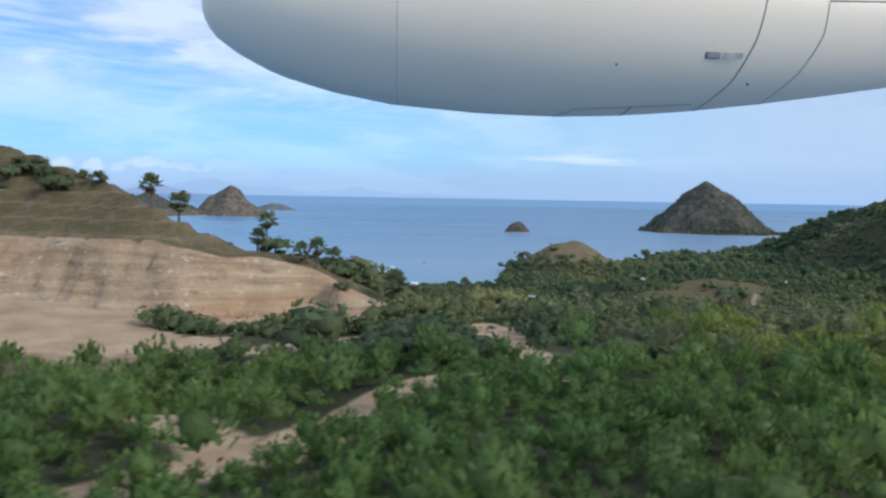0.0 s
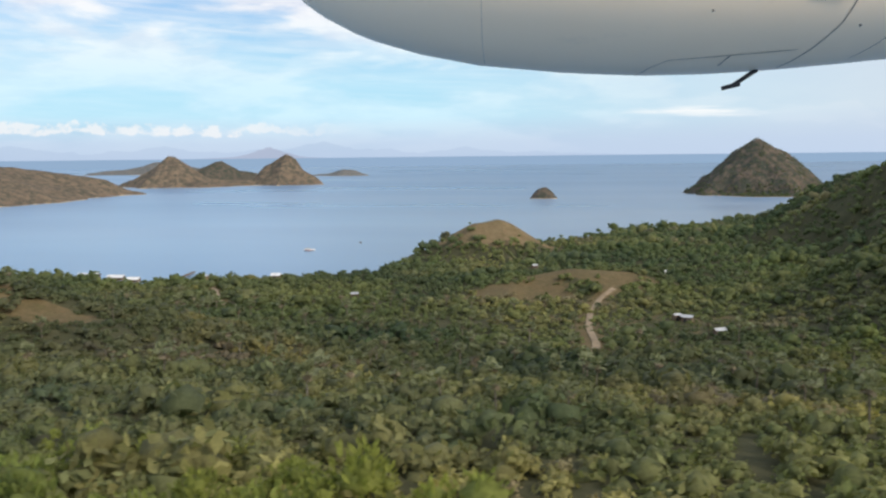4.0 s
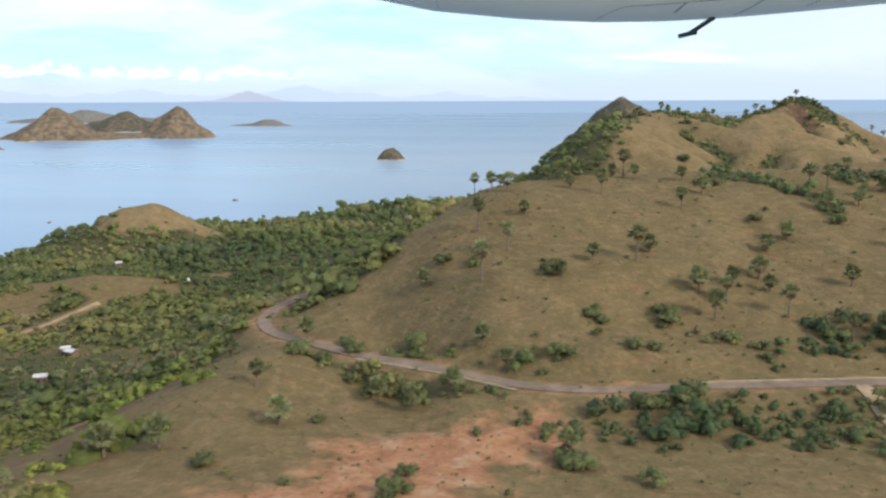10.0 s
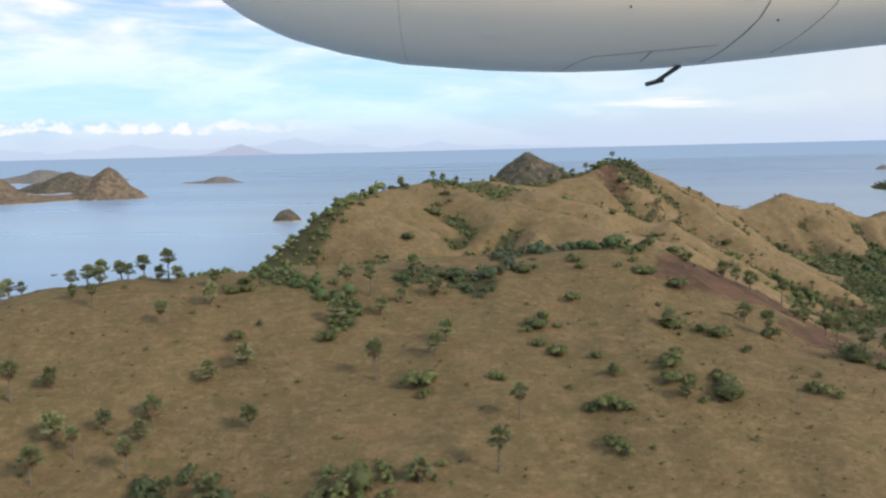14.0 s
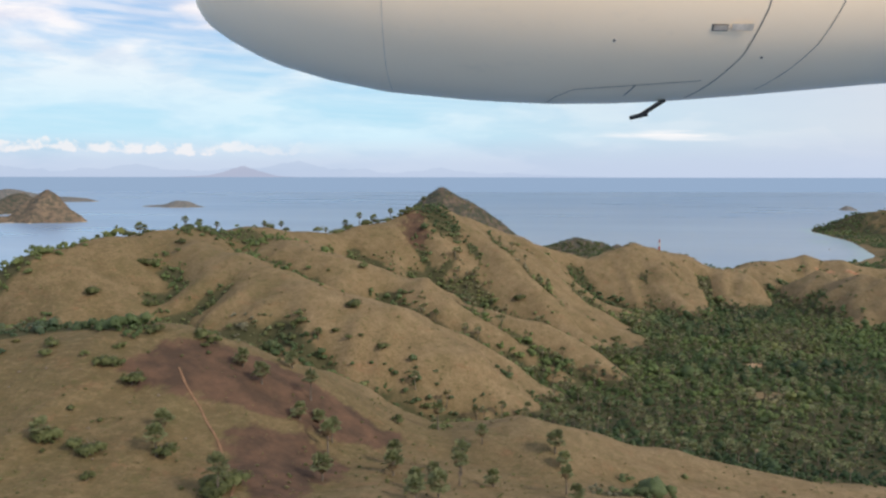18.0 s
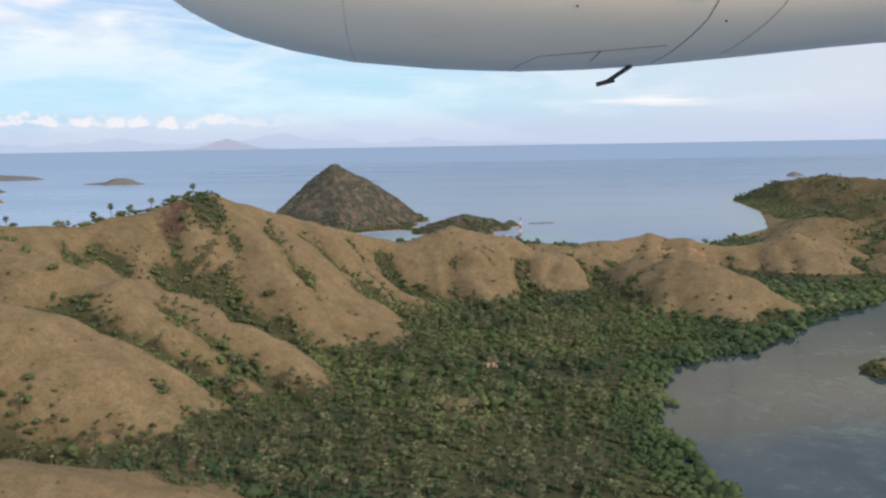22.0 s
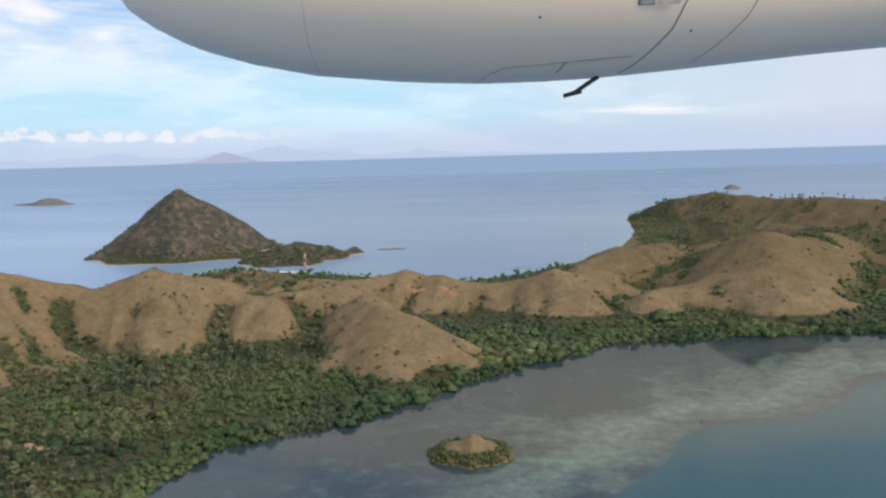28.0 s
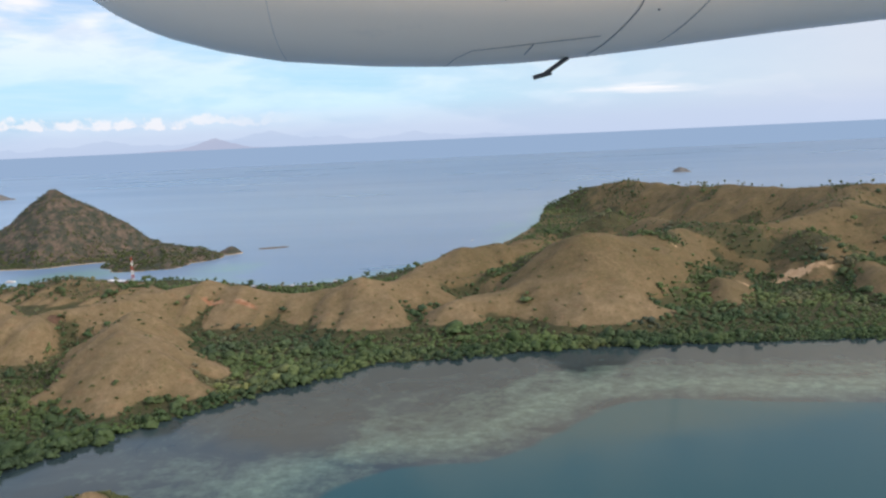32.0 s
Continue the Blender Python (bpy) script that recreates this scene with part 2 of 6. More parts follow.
def ground_material():
    n = Nodes("hill_ground", 0.95, spec=0.12)
    wide, mid, fine = n.noise(38, 5), n.noise(6, 5, 0.65), n.noise(0.9, 4, 0.7)
    dry = n.mix(n.ramp(mid, (0.35, 0.0), (0.68, 1.0)), (0.192, 0.138, 0.078), (0.278, 0.205, 0.124))
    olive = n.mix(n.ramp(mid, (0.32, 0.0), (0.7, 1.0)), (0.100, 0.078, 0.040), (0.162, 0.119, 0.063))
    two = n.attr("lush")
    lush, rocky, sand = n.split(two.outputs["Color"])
    # olive marks the lusher zones and, painted in, the shade of hollows
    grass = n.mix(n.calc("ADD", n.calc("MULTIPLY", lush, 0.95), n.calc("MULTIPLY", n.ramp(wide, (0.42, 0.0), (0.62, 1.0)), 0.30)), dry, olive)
    grass = n.mix(n.calc("MULTIPLY", n.ramp(n.noise(2.6, 3, 0.6), (0.56, 0.0), (0.68, 1.0)), 0.55), grass, (0.085, 0.085, 0.032))
    grass = n.mix(n.ramp(n.noise(13, 6, 0.7), (0.50, 0.0), (0.66, 0.55)), grass, (0.115, 0.098, 0.046))
    grass = n.mix(n.ramp(n.noise(9, 6, 0.75, (1, 1, 2.5)), (0.56, 0.0), (0.70, 0.65)), grass, (0.225, 0.120, 0.070))
    grass = n.mix(n.ramp(fine, (0.34, 0.34), (0.58, 0.0)), grass, (0.105, 0.080, 0.040))
    grass = n.mix(n.ramp(n.noise(1.7, 3, 0.6, (0.5, 0.5, 3.5)), (0.50, 0.0), (0.66, 0.16)), grass, (0.300, 0.222, 0.125))
    tuft = n.noise(0.8, 5, 0.75)
    grass = n.mix(n.ramp(tuft, (0.48, 0.0), (0.62, 0.55)), grass, (0.088, 0.078, 0.038))
    grass = n.mix(n.ramp(n.noise(1.9, 5, 0.7), (0.50, 0.0), (0.72, 0.34)), grass, (0.285, 0.212, 0.126))
    one = n.attr("cover")
    wood, red, burnt = n.split(one.outputs["Color"])
    soil = n.mix(n.ramp(mid, (0.35, 0.0), (0.65, 1.0)), (0.225, 0.105, 0.058), (0.335, 0.185, 0.108))
    soil = n.mix(n.ramp(fine, (0.55, 0.0), (0.75, 0.6)), soil, (0.40, 0.28, 0.18))
    soil = n.mix(n.ramp(n.noise(1.3, 6, 0.75, (1, 1, 0.6)), (0.34, 0.7), (0.46, 0.0)), soil, (0.135, 0.070, 0.044))
    soil = n.mix(n.ramp(n.noise(4.5, 6, 0.7), (0.52, 0.0), (0.64, 0.6)), soil, (0.36, 0.265, 0.185))
    char = n.mix(n.ramp(mid, (0.4, 0.0), (0.7, 1.0)), (0.064, 0.042, 0.032), (0.135, 0.078, 0.053))
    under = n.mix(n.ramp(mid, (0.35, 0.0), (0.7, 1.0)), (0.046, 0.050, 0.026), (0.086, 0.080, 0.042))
    rock = n.mix(n.ramp(n.noise(3.0, 6, 0.7, (0.22, 0.22, 2.6)), (0.36, 0.0), (0.66, 1.0)), (0.31, 0.200, 0.112), (0.50, 0.370, 0.240))
    rock = n.mix(n.ramp(n.noise(1.1, 4, 0.7), (0.58, 0.0), (0.66, 0.8)), rock, (0.60, 0.50, 0.37))
    rock = n.mix(n.ramp(n.noise(2.2, 5, 0.75, (0.5, 0.5, 1.6)), (0.33, 0.75), (0.44, 0.0)), rock, (0.20, 0.135, 0.085))
    rock = n.mix(n.ramp(n.noise(14, 4, 0.6, (0.4, 0.4, 2.0)), (0.48, 0.0), (0.6, 0.55)), rock, (0.40, 0.235, 0.130))
    ragged = n.calc("MULTIPLY", n.calc("SUBTRACT", mid, 0.5), 0.9)

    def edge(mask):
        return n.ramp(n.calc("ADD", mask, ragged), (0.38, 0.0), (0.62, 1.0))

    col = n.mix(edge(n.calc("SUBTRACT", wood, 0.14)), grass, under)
    col = n.mix(n.calc("MULTIPLY", edge(n.calc("ADD", burnt, n.calc("MULTIPLY", n.calc("SUBTRACT", n.noise(3.4, 5, 0.7, (1, 0.35, 1)), 0.56), 1.5))), 0.92), col, char)
    col = n.mix(edge(red), col, soil)
    col = n.mix(edge(sand), col, n.mix(n.ramp(mid, (0.35, 0.0), (0.65, 1.0)), (0.36, 0.235, 0.135), (0.50, 0.355, 0.22)))
    col = n.mix(n.ramp(rocky, (0.35, 0.0), (0.6, 1.0)), col, rock)
    n.bump(n.calc("ADD", n.calc("MULTIPLY", mid, 1.0), n.calc("MULTIPLY", fine, 0.4)), 0.9, 0.6)
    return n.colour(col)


def island_material(name, low, high, scrub, amount):
    n = Nodes(name, 0.95, spec=0.1)
    rock = n.mix(n.ramp(n.noise(16, 6, 0.65), (0.36, 0.0), (0.66, 1.0)), low, high)
    col = n.mix(n.ramp(n.noise(9, 6, 0.72), (amount - 0.07, 1.0), (amount + 0.07, 0.0)), rock, scrub)
    pale = n.attr("shore").outputs["Fac"]
    col = n.mix(n.ramp(n.calc("ADD", pale, n.calc("MULTIPLY", n.calc("SUBTRACT", n.noise(14, 3), 0.5), 0.8)), (0.5, 0.0), (0.75, 1.0)), col, (0.46, 0.37, 0.26))
    n.bump(n.noise(5, 6, 0.7), 2.0, 0.8)
    return n.colour(col)


def leaf_material():
    n = Nodes("leaves", 0.65, spec=0.18)
    tint = n.attr("tint").outputs["Color"]
    spray = n.noise(0.45, 5, 0.78)
    speck = n.ramp(spray, (0.32, 0.76), (0.5, 0.99), (0.68, 1.24))
    bough = n.ramp(n.noise(2.4, 3, 0.6), (0.3, 0.84), (0.7, 1.15))
    own = n.ramp(n.island(), (0.0, 0.86), (1.0, 1.14))
    col = n.mix(1.0, n.mix(1.0, n.mix(1.0, tint, speck, "MULTIPLY"), bough, "MULTIPLY"), own, "MULTIPLY")
    n.bump(spray, 0.3, 0.4)
    return n.lucent(col, 0.34)


def plant_material(name, dark, light):
    n = Nodes(name, 0.65, spec=0.2)
    spray = n.noise(0.4, 4, 0.7)
    a = n.mix(n.calc("ADD", n.calc("MULTIPLY", n.island(), 0.5), n.calc("MULTIPLY", spray, 0.5)), dark, light)
    shift = n.ramp(n.chance(), (0.0, 0.72), (1.0, 1.25))
    n.bump(spray, 0.3, 0.5)
    return n.lucent(n.mix(1.0, a, shift, "MULTIPLY"), 0.3)


def water_material():
    n = Nodes("sea_water", 0.9, spec=0.0)
    reef, deep, turquoise = n.split(n.attr("depth").outputs["Color"])
    wide = n.noise(320, 4, 0.55, (0.5, 1.6, 1))
    open_sea = n.mix(n.ramp(wide, (0.35, 0.0), (0.65, 1.0)), (0.084, 0.182, 0.340), (0.098, 0.207, 0.374))
    patch = n.noise(34, 6, 0.66, (1, 1, 1), 1.2)
    mud = n.mix(n.ramp(patch, (0.4, 0.0), (0.62, 1.0)), (0.026, 0.043, 0.050), (0.039, 0.060, 0.066))
    coral = n.mix(n.ramp(n.noise(5.0, 5, 0.7), (0.38, 0.0), (0.62, 1.0)), (0.066, 0.104, 0.088), (0.128, 0.194, 0.158))
    shelf = n.mix(n.ramp(n.calc("ADD", n.calc("ADD", reef, n.calc("MULTIPLY", n.calc("SUBTRACT", patch, 0.5), 1.0)), n.calc("MULTIPLY", n.calc("SUBTRACT", n.noise(7, 6, 0.75), 0.5), 1.5)), (0.30, 0.0), (0.95, 1.0)), mud, coral)
    is_shelf = n.ramp(reef, (0.02, 0.0), (0.12, 1.0))
    col = n.mix(is_shelf, open_sea, shelf)
    col = n.mix(n.ramp(n.calc("ADD", deep, n.calc("MULTIPLY", n.calc("SUBTRACT", patch, 0.5), 0.35)), (0.40, 0.0), (0.62, 1.0)), col, (0.018, 0.072, 0.082))
    col = n.mix(n.ramp(n.calc("ADD", turquoise, n.calc("MULTIPLY", n.calc("SUBTRACT", patch, 0.5), 0.6)), (0.30, 0.0), (0.95, 1.0)), col, (0.10, 0.27, 0.28))
    # mirror sheen over the body colour, rougher where the wind ruffles it
    ripple = n.tree.nodes.new("ShaderNodeBump")
    ripple.inputs["Strength"].default_value, ripple.inputs["Distance"].default_value = 0.22, 0.06
    n.put(ripple.inputs["Height"], n.noise(2.2, 3, 0.6))
    sheen = n.tree.nodes.new("ShaderNodeBsdfGlossy")
    sheen.inputs["Color"].default_value = (0.89, 0.97, 1.0, 1)
    n.put(sheen.inputs["Roughness"], n.mix(is_shelf, n.ramp(n.noise(260, 3, 0.5, (0.35, 1.5, 1)), (0.35, 0.27), (0.7, 0.38)), n.ramp(patch, (0.35, 0.05), (0.7, 0.13))))
    n.put(sheen.inputs["Normal"], ripple.outputs[0])
    both = n.tree.nodes.new("ShaderNodeMixShader")
    glance = n.tree.nodes.new("ShaderNodeLayerWeight")
    glance.inputs["Blend"].default_value = 0.5
    wind = n.ramp(n.noise(420, 4, 0.55, (0.4, 1.4, 1)), (0.3, 0.9), (0.7, 1.1))
    n.put(both.inputs[0], n.calc("MULTIPLY", n.calc("MULTIPLY", wind, n.ramp(reef, (0.02, 1.0), (0.12, 0.60))), n.ramp(glance.outputs["Facing"], (0.55, 0.07), (0.80, 0.31), (0.92, 0.54), (0.97, 0.40))))
    n.put(both.inputs[1], n.bsdf.outputs[0])
    n.put(both.inputs[2], sheen.outputs[0])
    n.put(n.tree.nodes["Material Output"].inputs[0], both.outputs[0])
    return n.colour(col)


def plain_material(name, base, rough=0.6, metal=0.0, size=1.0, vary=0.25, spec=0.4):
    n = Nodes(name, rough, metal, spec)
    dark = tuple(c * (1 - vary) for c in base)
    light = tuple(min(1, c * (1 + vary)) for c in base)
    n.bump(n.noise(size * 0.4, 4), size * 0.02, 0.4)
    return n.colour(n.mix(n.ramp(n.noise(size, 5, 0.65), (0.35, 0.0), (0.65, 1.0)), dark, light))


GROUND = ground_material()
LEAVES = leaf_material()
WATER = water_material()
CONE_ROCK = island_material("cone_island_ground", (0.105, 0.085, 0.067), (0.175, 0.132, 0.102), (0.056, 0.064, 0.050), 0.52)
ISLAND_ROCK = island_material("dry_island_ground", (0.140, 0.108, 0.082), (0.225, 0.168, 0.120), (0.082, 0.080, 0.062), 0.48)
# haze of distance is put into these paler, greyer island colours
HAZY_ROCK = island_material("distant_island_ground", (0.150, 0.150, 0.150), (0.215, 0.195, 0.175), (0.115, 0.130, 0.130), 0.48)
BARK = plain_material("palm_bark", (0.135, 0.115, 0.095), 0.9, size=0.4)
FAN = plant_material("palm_fan_leaves", (0.108, 0.132, 0.062), (0.235, 0.252, 0.142))
DEAD_FAN = plant_material("withered_palm_leaves", (0.13, 0.095, 0.055), (0.21, 0.16, 0.10))
BUSH_LEAF = plant_material("tree_leaves", (0.060, 0.082, 0.034), (0.160, 0.178, 0.076))
ASPHALT = plain_material("worn_asphalt", (0.165, 0.125, 0.096), 0.95, size=3.0)
VERGE = plain_material("pale_concrete_verge", (0.31, 0.25, 0.17), 0.95, size=1.5)
DIRT = plain_material("dirt_road", (0.27, 0.205, 0.135), 0.97, size=2.5)
RED_DIRT = plain_material("red_earth", (0.195, 0.112, 0.066), 0.97, size=2.0)
WHITE = plain_material("white_paint", (0.75, 0.75, 0.74), 0.5, size=2.0, vary=0.08)
HULL_RED = plain_material("red_paint", (0.42, 0.07, 0.04), 0.5, size=1.0)
TIN = plain_material("tin_roof", (0.50, 0.51, 0.52), 0.45, 0.3, size=1.0)
WOOD = plain_material("weathered_wood", (0.17, 0.12, 0.085), 0.85, size=0.6)
DARK = plain_material("dark_rubber", (0.03, 0.032, 0.035), 0.6, size=0.5)
STONE = plain_material("grey_stone", (0.16, 0.13, 0.10), 0.95, size=1.0)


# ---------------------------------------------------------------- land form
def value_noise(x, y, seed):
    """Smooth lattice noise, -1 to 1."""
    xi, yi = np.floor(x).astype(np.int64), np.floor(y).astype(np.int64)
    fx, fy = x - xi, y - yi
    fx, fy = fx * fx * fx * (fx * (fx * 6 - 15) + 10), fy * fy * fy * (fy * (fy * 6 - 15) + 10)

    def corner(i, j):
        n = (i * 374761393 + j * 668265263 + seed * 974711) & 0x7FFFFFFF
        n = ((n ^ (n >> 13)) * 1274126177) & 0x7FFFFFFF
        return ((n ^ (n >> 16)) & 0xFFFF) / 32767.5 - 1

    low = corner(xi, yi) * (1 - fx) + corner(xi + 1, yi) * fx
    high = corner(xi, yi + 1) * (1 - fx) + corner(xi + 1, yi + 1) * fx
    return low * (1 - fy) + high * fy


def fractal(x, y, size, octaves, seed):
    total, amp = 0, 1
    for k in range(octaves):
        total = total + amp * value_noise(x / size * 2**k + 17.3 * k, y / size * 2**k - 9.1 * k, seed + k)
        amp *= 0.5
    return total / (2 - 2 ** (1 - octaves))


def along(points, x, y):
    """Distance to a polyline and the third value interpolated along it."""
    best, value = np.full(np.shape(x), 1e9), np.zeros(np.shape(x))
    for (ax, ay, az), (bx, by, bz) in zip(points, points[1:]):
        dx, dy = bx - ax, by - ay
        s = np.clip(((x - ax) * dx + (y - ay) * dy) / (dx * dx + dy * dy + 1e-9), 0, 1)
        d = np.hypot(x - ax - s * dx, y - ay - s * dy)
        near = d < best
        best, value = np.where(near, d, best), np.where(near, az + s * (bz - az), value)
    return best, value


def inside(points, x, y):
    """Signed distance to a closed outline: positive inside."""
    odd = np.zeros(np.shape(x), bool)
    for (ax, ay), (bx, by) in zip(points, points[1:] + points[:1]):
        cross = (ay > y) != (by > y)
        odd ^= cross & (x < ax + (y - ay) / (by - ay + 1e-12) * (bx - ax))
    ring = [(px, py, 0) for px, py in points + points[:1]]
    d, _ = along(ring, x, y)
    return np.where(odd, d, -d)


COAST = [
    (-900, 360), (-400, 395), (-151, 404), (-95, 396), (-52, 380), (-31, 398), (5, 406), (43, 428), (47, 470), (52, 535),
    (80, 578), (122, 582), (150, 628), (182, 680), (215, 705), (245, 749), (300, 830), (370, 900), (420, 960), (440, 1030),
    (500, 1040), (560, 1062), (607, 1070), (684, 1026), (733, 1024), (776, 1060), (821, 1130), (866, 1212), (907, 1437), (912, 1660),
    (925, 1712), (990, 1730), (1120, 1640), (1400, 1480), (1900, 1400), (1900, 900), (1500, 872), (1250, 848), (1100, 836), (1000, 828),
]
LAGOON = [
    (920, 815), (874, 800), (838, 795), (818, 766), (796, 748), (778, 722), (752, 690), (728, 648), (700, 628), (684, 612),
    (675, 545), (680, 512), (690, 470), (705, 380), (760, 250), (900, 140), (1900, 60), (1900, -900), (-900, -900),
]
LAND = COAST + LAGOON

# crest lines: points (x, y, height), slope of the flanks, rounding of the crest
RIDGES = [
    # brown hill beside the road, and its run towards the valley
    ([(300, 341, 50.5), (340, 358, 51.5), (400, 380, 54), (430, 387, 56), (444, 389, 53.5), (458, 393, 48), (472, 398, 42), (490, 401, 32), (506, 405, 25)], 0.27, 8),
    ([(256, 287, 26), (296, 324, 46)], 0.30, 10),
    ([(400, 330, 42), (455, 335, 40), (512, 322, 37), (540, 305, 32)], 0.25, 14),
    # shelf that carries the road round the hill's foot
    ([(264, 270, 27.5), (258, 238, 27), (266, 222, 25)], 0.34, 9),
    # knoll in front of the valley
    ([(504, 403, 26), (524, 412, 30), (540, 419, 25), (557, 426, 19), (580, 430, 13), (600, 430, 9)], 0.40, 7),
    ([(560, 395, 14), (612, 428, 9)], 0.30, 10),
    # main ridge
    ([(328, 545, 62), (345, 557, 64.5), (372, 594, 64), (408, 640, 60), (452, 688, 71), (478, 725, 58), (500, 762, 46), (540, 778, 33)], 0.61, 9.6),
    ([(345, 556, 63), (392, 535, 58), (436, 512, 48), (472, 514, 40), (502, 508, 24), (524, 503, 5)], 0.54, 7.2),
    ([(372, 594, 63), (416, 566, 57), (470, 566, 44), (520, 566, 27), (563, 556, 3)], 0.64, 6.4),
    ([(436, 512, 47), (478, 536, 36), (512, 532, 20), (535, 526, 5)], 0.59, 4.8),
    ([(452, 688, 70), (488, 680, 42), (524, 664, 19), (578, 650, 2)], 0.61, 7.2),
    ([(478, 725, 57), (512, 730, 36), (540, 732, 22), (562, 722, 8)], 0.64, 6.4),
    ([(345, 548, 58), (342, 500, 42), (350, 455, 36), (356, 400, 42)], 0.36, 12),
    # seaward shoulders of the main ridge
    ([(345, 545, 64), (334, 518, 63.5), (323, 500, 60), (315, 492, 52.5), (307, 484, 44), (298, 470, 32)], 0.55, 6),
    ([(345, 575, 63), (337, 621, 50), (322, 680, 38), (314, 727, 28), (300, 790, 9)], 0.50, 8),
    ([(452, 688, 70), (431, 708, 66), (415, 735, 50), (395, 770, 28)], 0.62, 7),
    # domes behind the lagoon
    ([(540, 778, 34), (571, 792, 45), (606, 808, 35), (628, 804, 26), (648, 805, 26), (656, 812, 16)], 0.63, 5.6),
    ([(571, 792, 43), (590, 762, 26), (606, 742, 8)], 0.63, 4.8),
    ([(606, 808, 32), (620, 786, 16), (634, 772, 4)], 0.67, 4),
    ([(634, 806, 25), (666, 857, 26), (690, 880, 24)], 0.65, 8),
    ([(698, 808, 27), (704, 790, 22), (712, 770, 30), (718, 759, 26.5), (726, 750, 27), (752, 736, 18.5), (772, 730, 7), (782, 728, 1.5)], 0.66, 3.2),
    ([(726, 750, 26), (736, 722, 14), (744, 698, 1.5)], 0.62, 4),
    ([(678, 848, 20), (668, 846, 24), (655, 838, 20)], 0.6, 6),
    ([(712, 766, 27), (702, 737, 14), (698, 712, 3)], 0.64, 4),
    ([(690, 885, 27), (706, 888, 31), (720, 886, 25.5), (732, 885, 26), (760, 888, 18)], 0.62, 5),
    ([(760, 888, 18), (785, 890, 21), (812, 886, 30), (828, 899, 23), (843, 915, 25), (858, 928, 20), (874, 938, 21), (905, 950, 26)], 0.58, 4),
    ([(812, 886, 28), (822, 866, 14), (828, 852, 4)], 0.62, 4),
    ([(785, 890, 19), (790, 868, 8), (792, 858, 3)], 0.62, 4),
    ([(946, 920, 36), (905, 890, 20), (872, 868, 17), (887, 855, 8)], 0.55, 5),
    ([(520, 985, 14), (560, 975, 17), (605, 972, 12), (650, 955, 10)], 0.30, 14),
    # hills on the far shore of the lagoon
    ([(815, 965, 14), (857, 1014, 30), (859, 1047, 26), (900, 1090, 23)], 0.60, 6.2),
    ([(850, 930, 7), (893, 914, 11), (935, 935, 24)], 0.60, 5.58),
    ([(905, 985, 24), (938, 948, 42), (950, 925, 48.5), (985, 962, 43), (1010, 1005, 38), (1040, 1060, 36), (1020, 1150, 34)], 0.60, 8.68),
    ([(950, 925, 46), (956, 895, 24), (960, 866, 6)], 0.60, 7),
    ([(1010, 1005, 37), (1030, 940, 22), (1040, 895, 6)], 0.64, 6.2),
    ([(900, 1090, 20), (912, 1224, 15), (985, 1240, 32)], 0.54, 7.44),
    ([(930, 1660, 10), (965, 1630, 30), (1027, 1593, 44), (1090, 1480, 40), (1150, 1380, 46), (1195, 1335, 42), (1240, 1290, 50), (1310, 1250, 45), (1400, 1200, 53), (1700, 1120, 50)], 0.57, 9.92),
    ([(1040, 1060, 36), (1110, 1080, 34), (1180, 1140, 42), (1240, 1290, 46)], 0.51, 9.92),
    ([(1110, 1080, 33), (1130, 1000, 30), (1140, 930, 14)], 0.57, 7.44),
    ([(1180, 1140, 40), (1250, 1050, 38), (1270, 960, 22)], 0.57, 7.44),
    ([(1240, 1290, 46), (1400, 1050, 44), (1420, 950, 20)], 0.57, 8.68),
    # small hills by the first bay
    ([(84, 506, 19), (92, 511, 21)], 0.46, 5),
    ([(120, 372, 8), (142, 379, 11), (160, 392, 8)], 0.22, 10),
    ([(-44, 222, 23), (-12, 222, 29), (4, 226, 25)], 0.36, 9),
    ([(14, 222, 17), (28, 224, 19)], 0.30, 8),
    # hill above the quarry
    ([(8, 128, 36), (-14, 128, 46), (-60, 140, 60), (-160, 170, 70)], 0.55, 10),
]


def cliff(x, y):
    """How far a place lies behind the quarry's edge, which the hill is cut off along."""
    return (y - 117.5) + 0.12 * (x - 8) - 0.62 * np.clip(x - 3, 0, 14) + 1.2 * value_noise(x / 5.0, y / 30.0, 71)


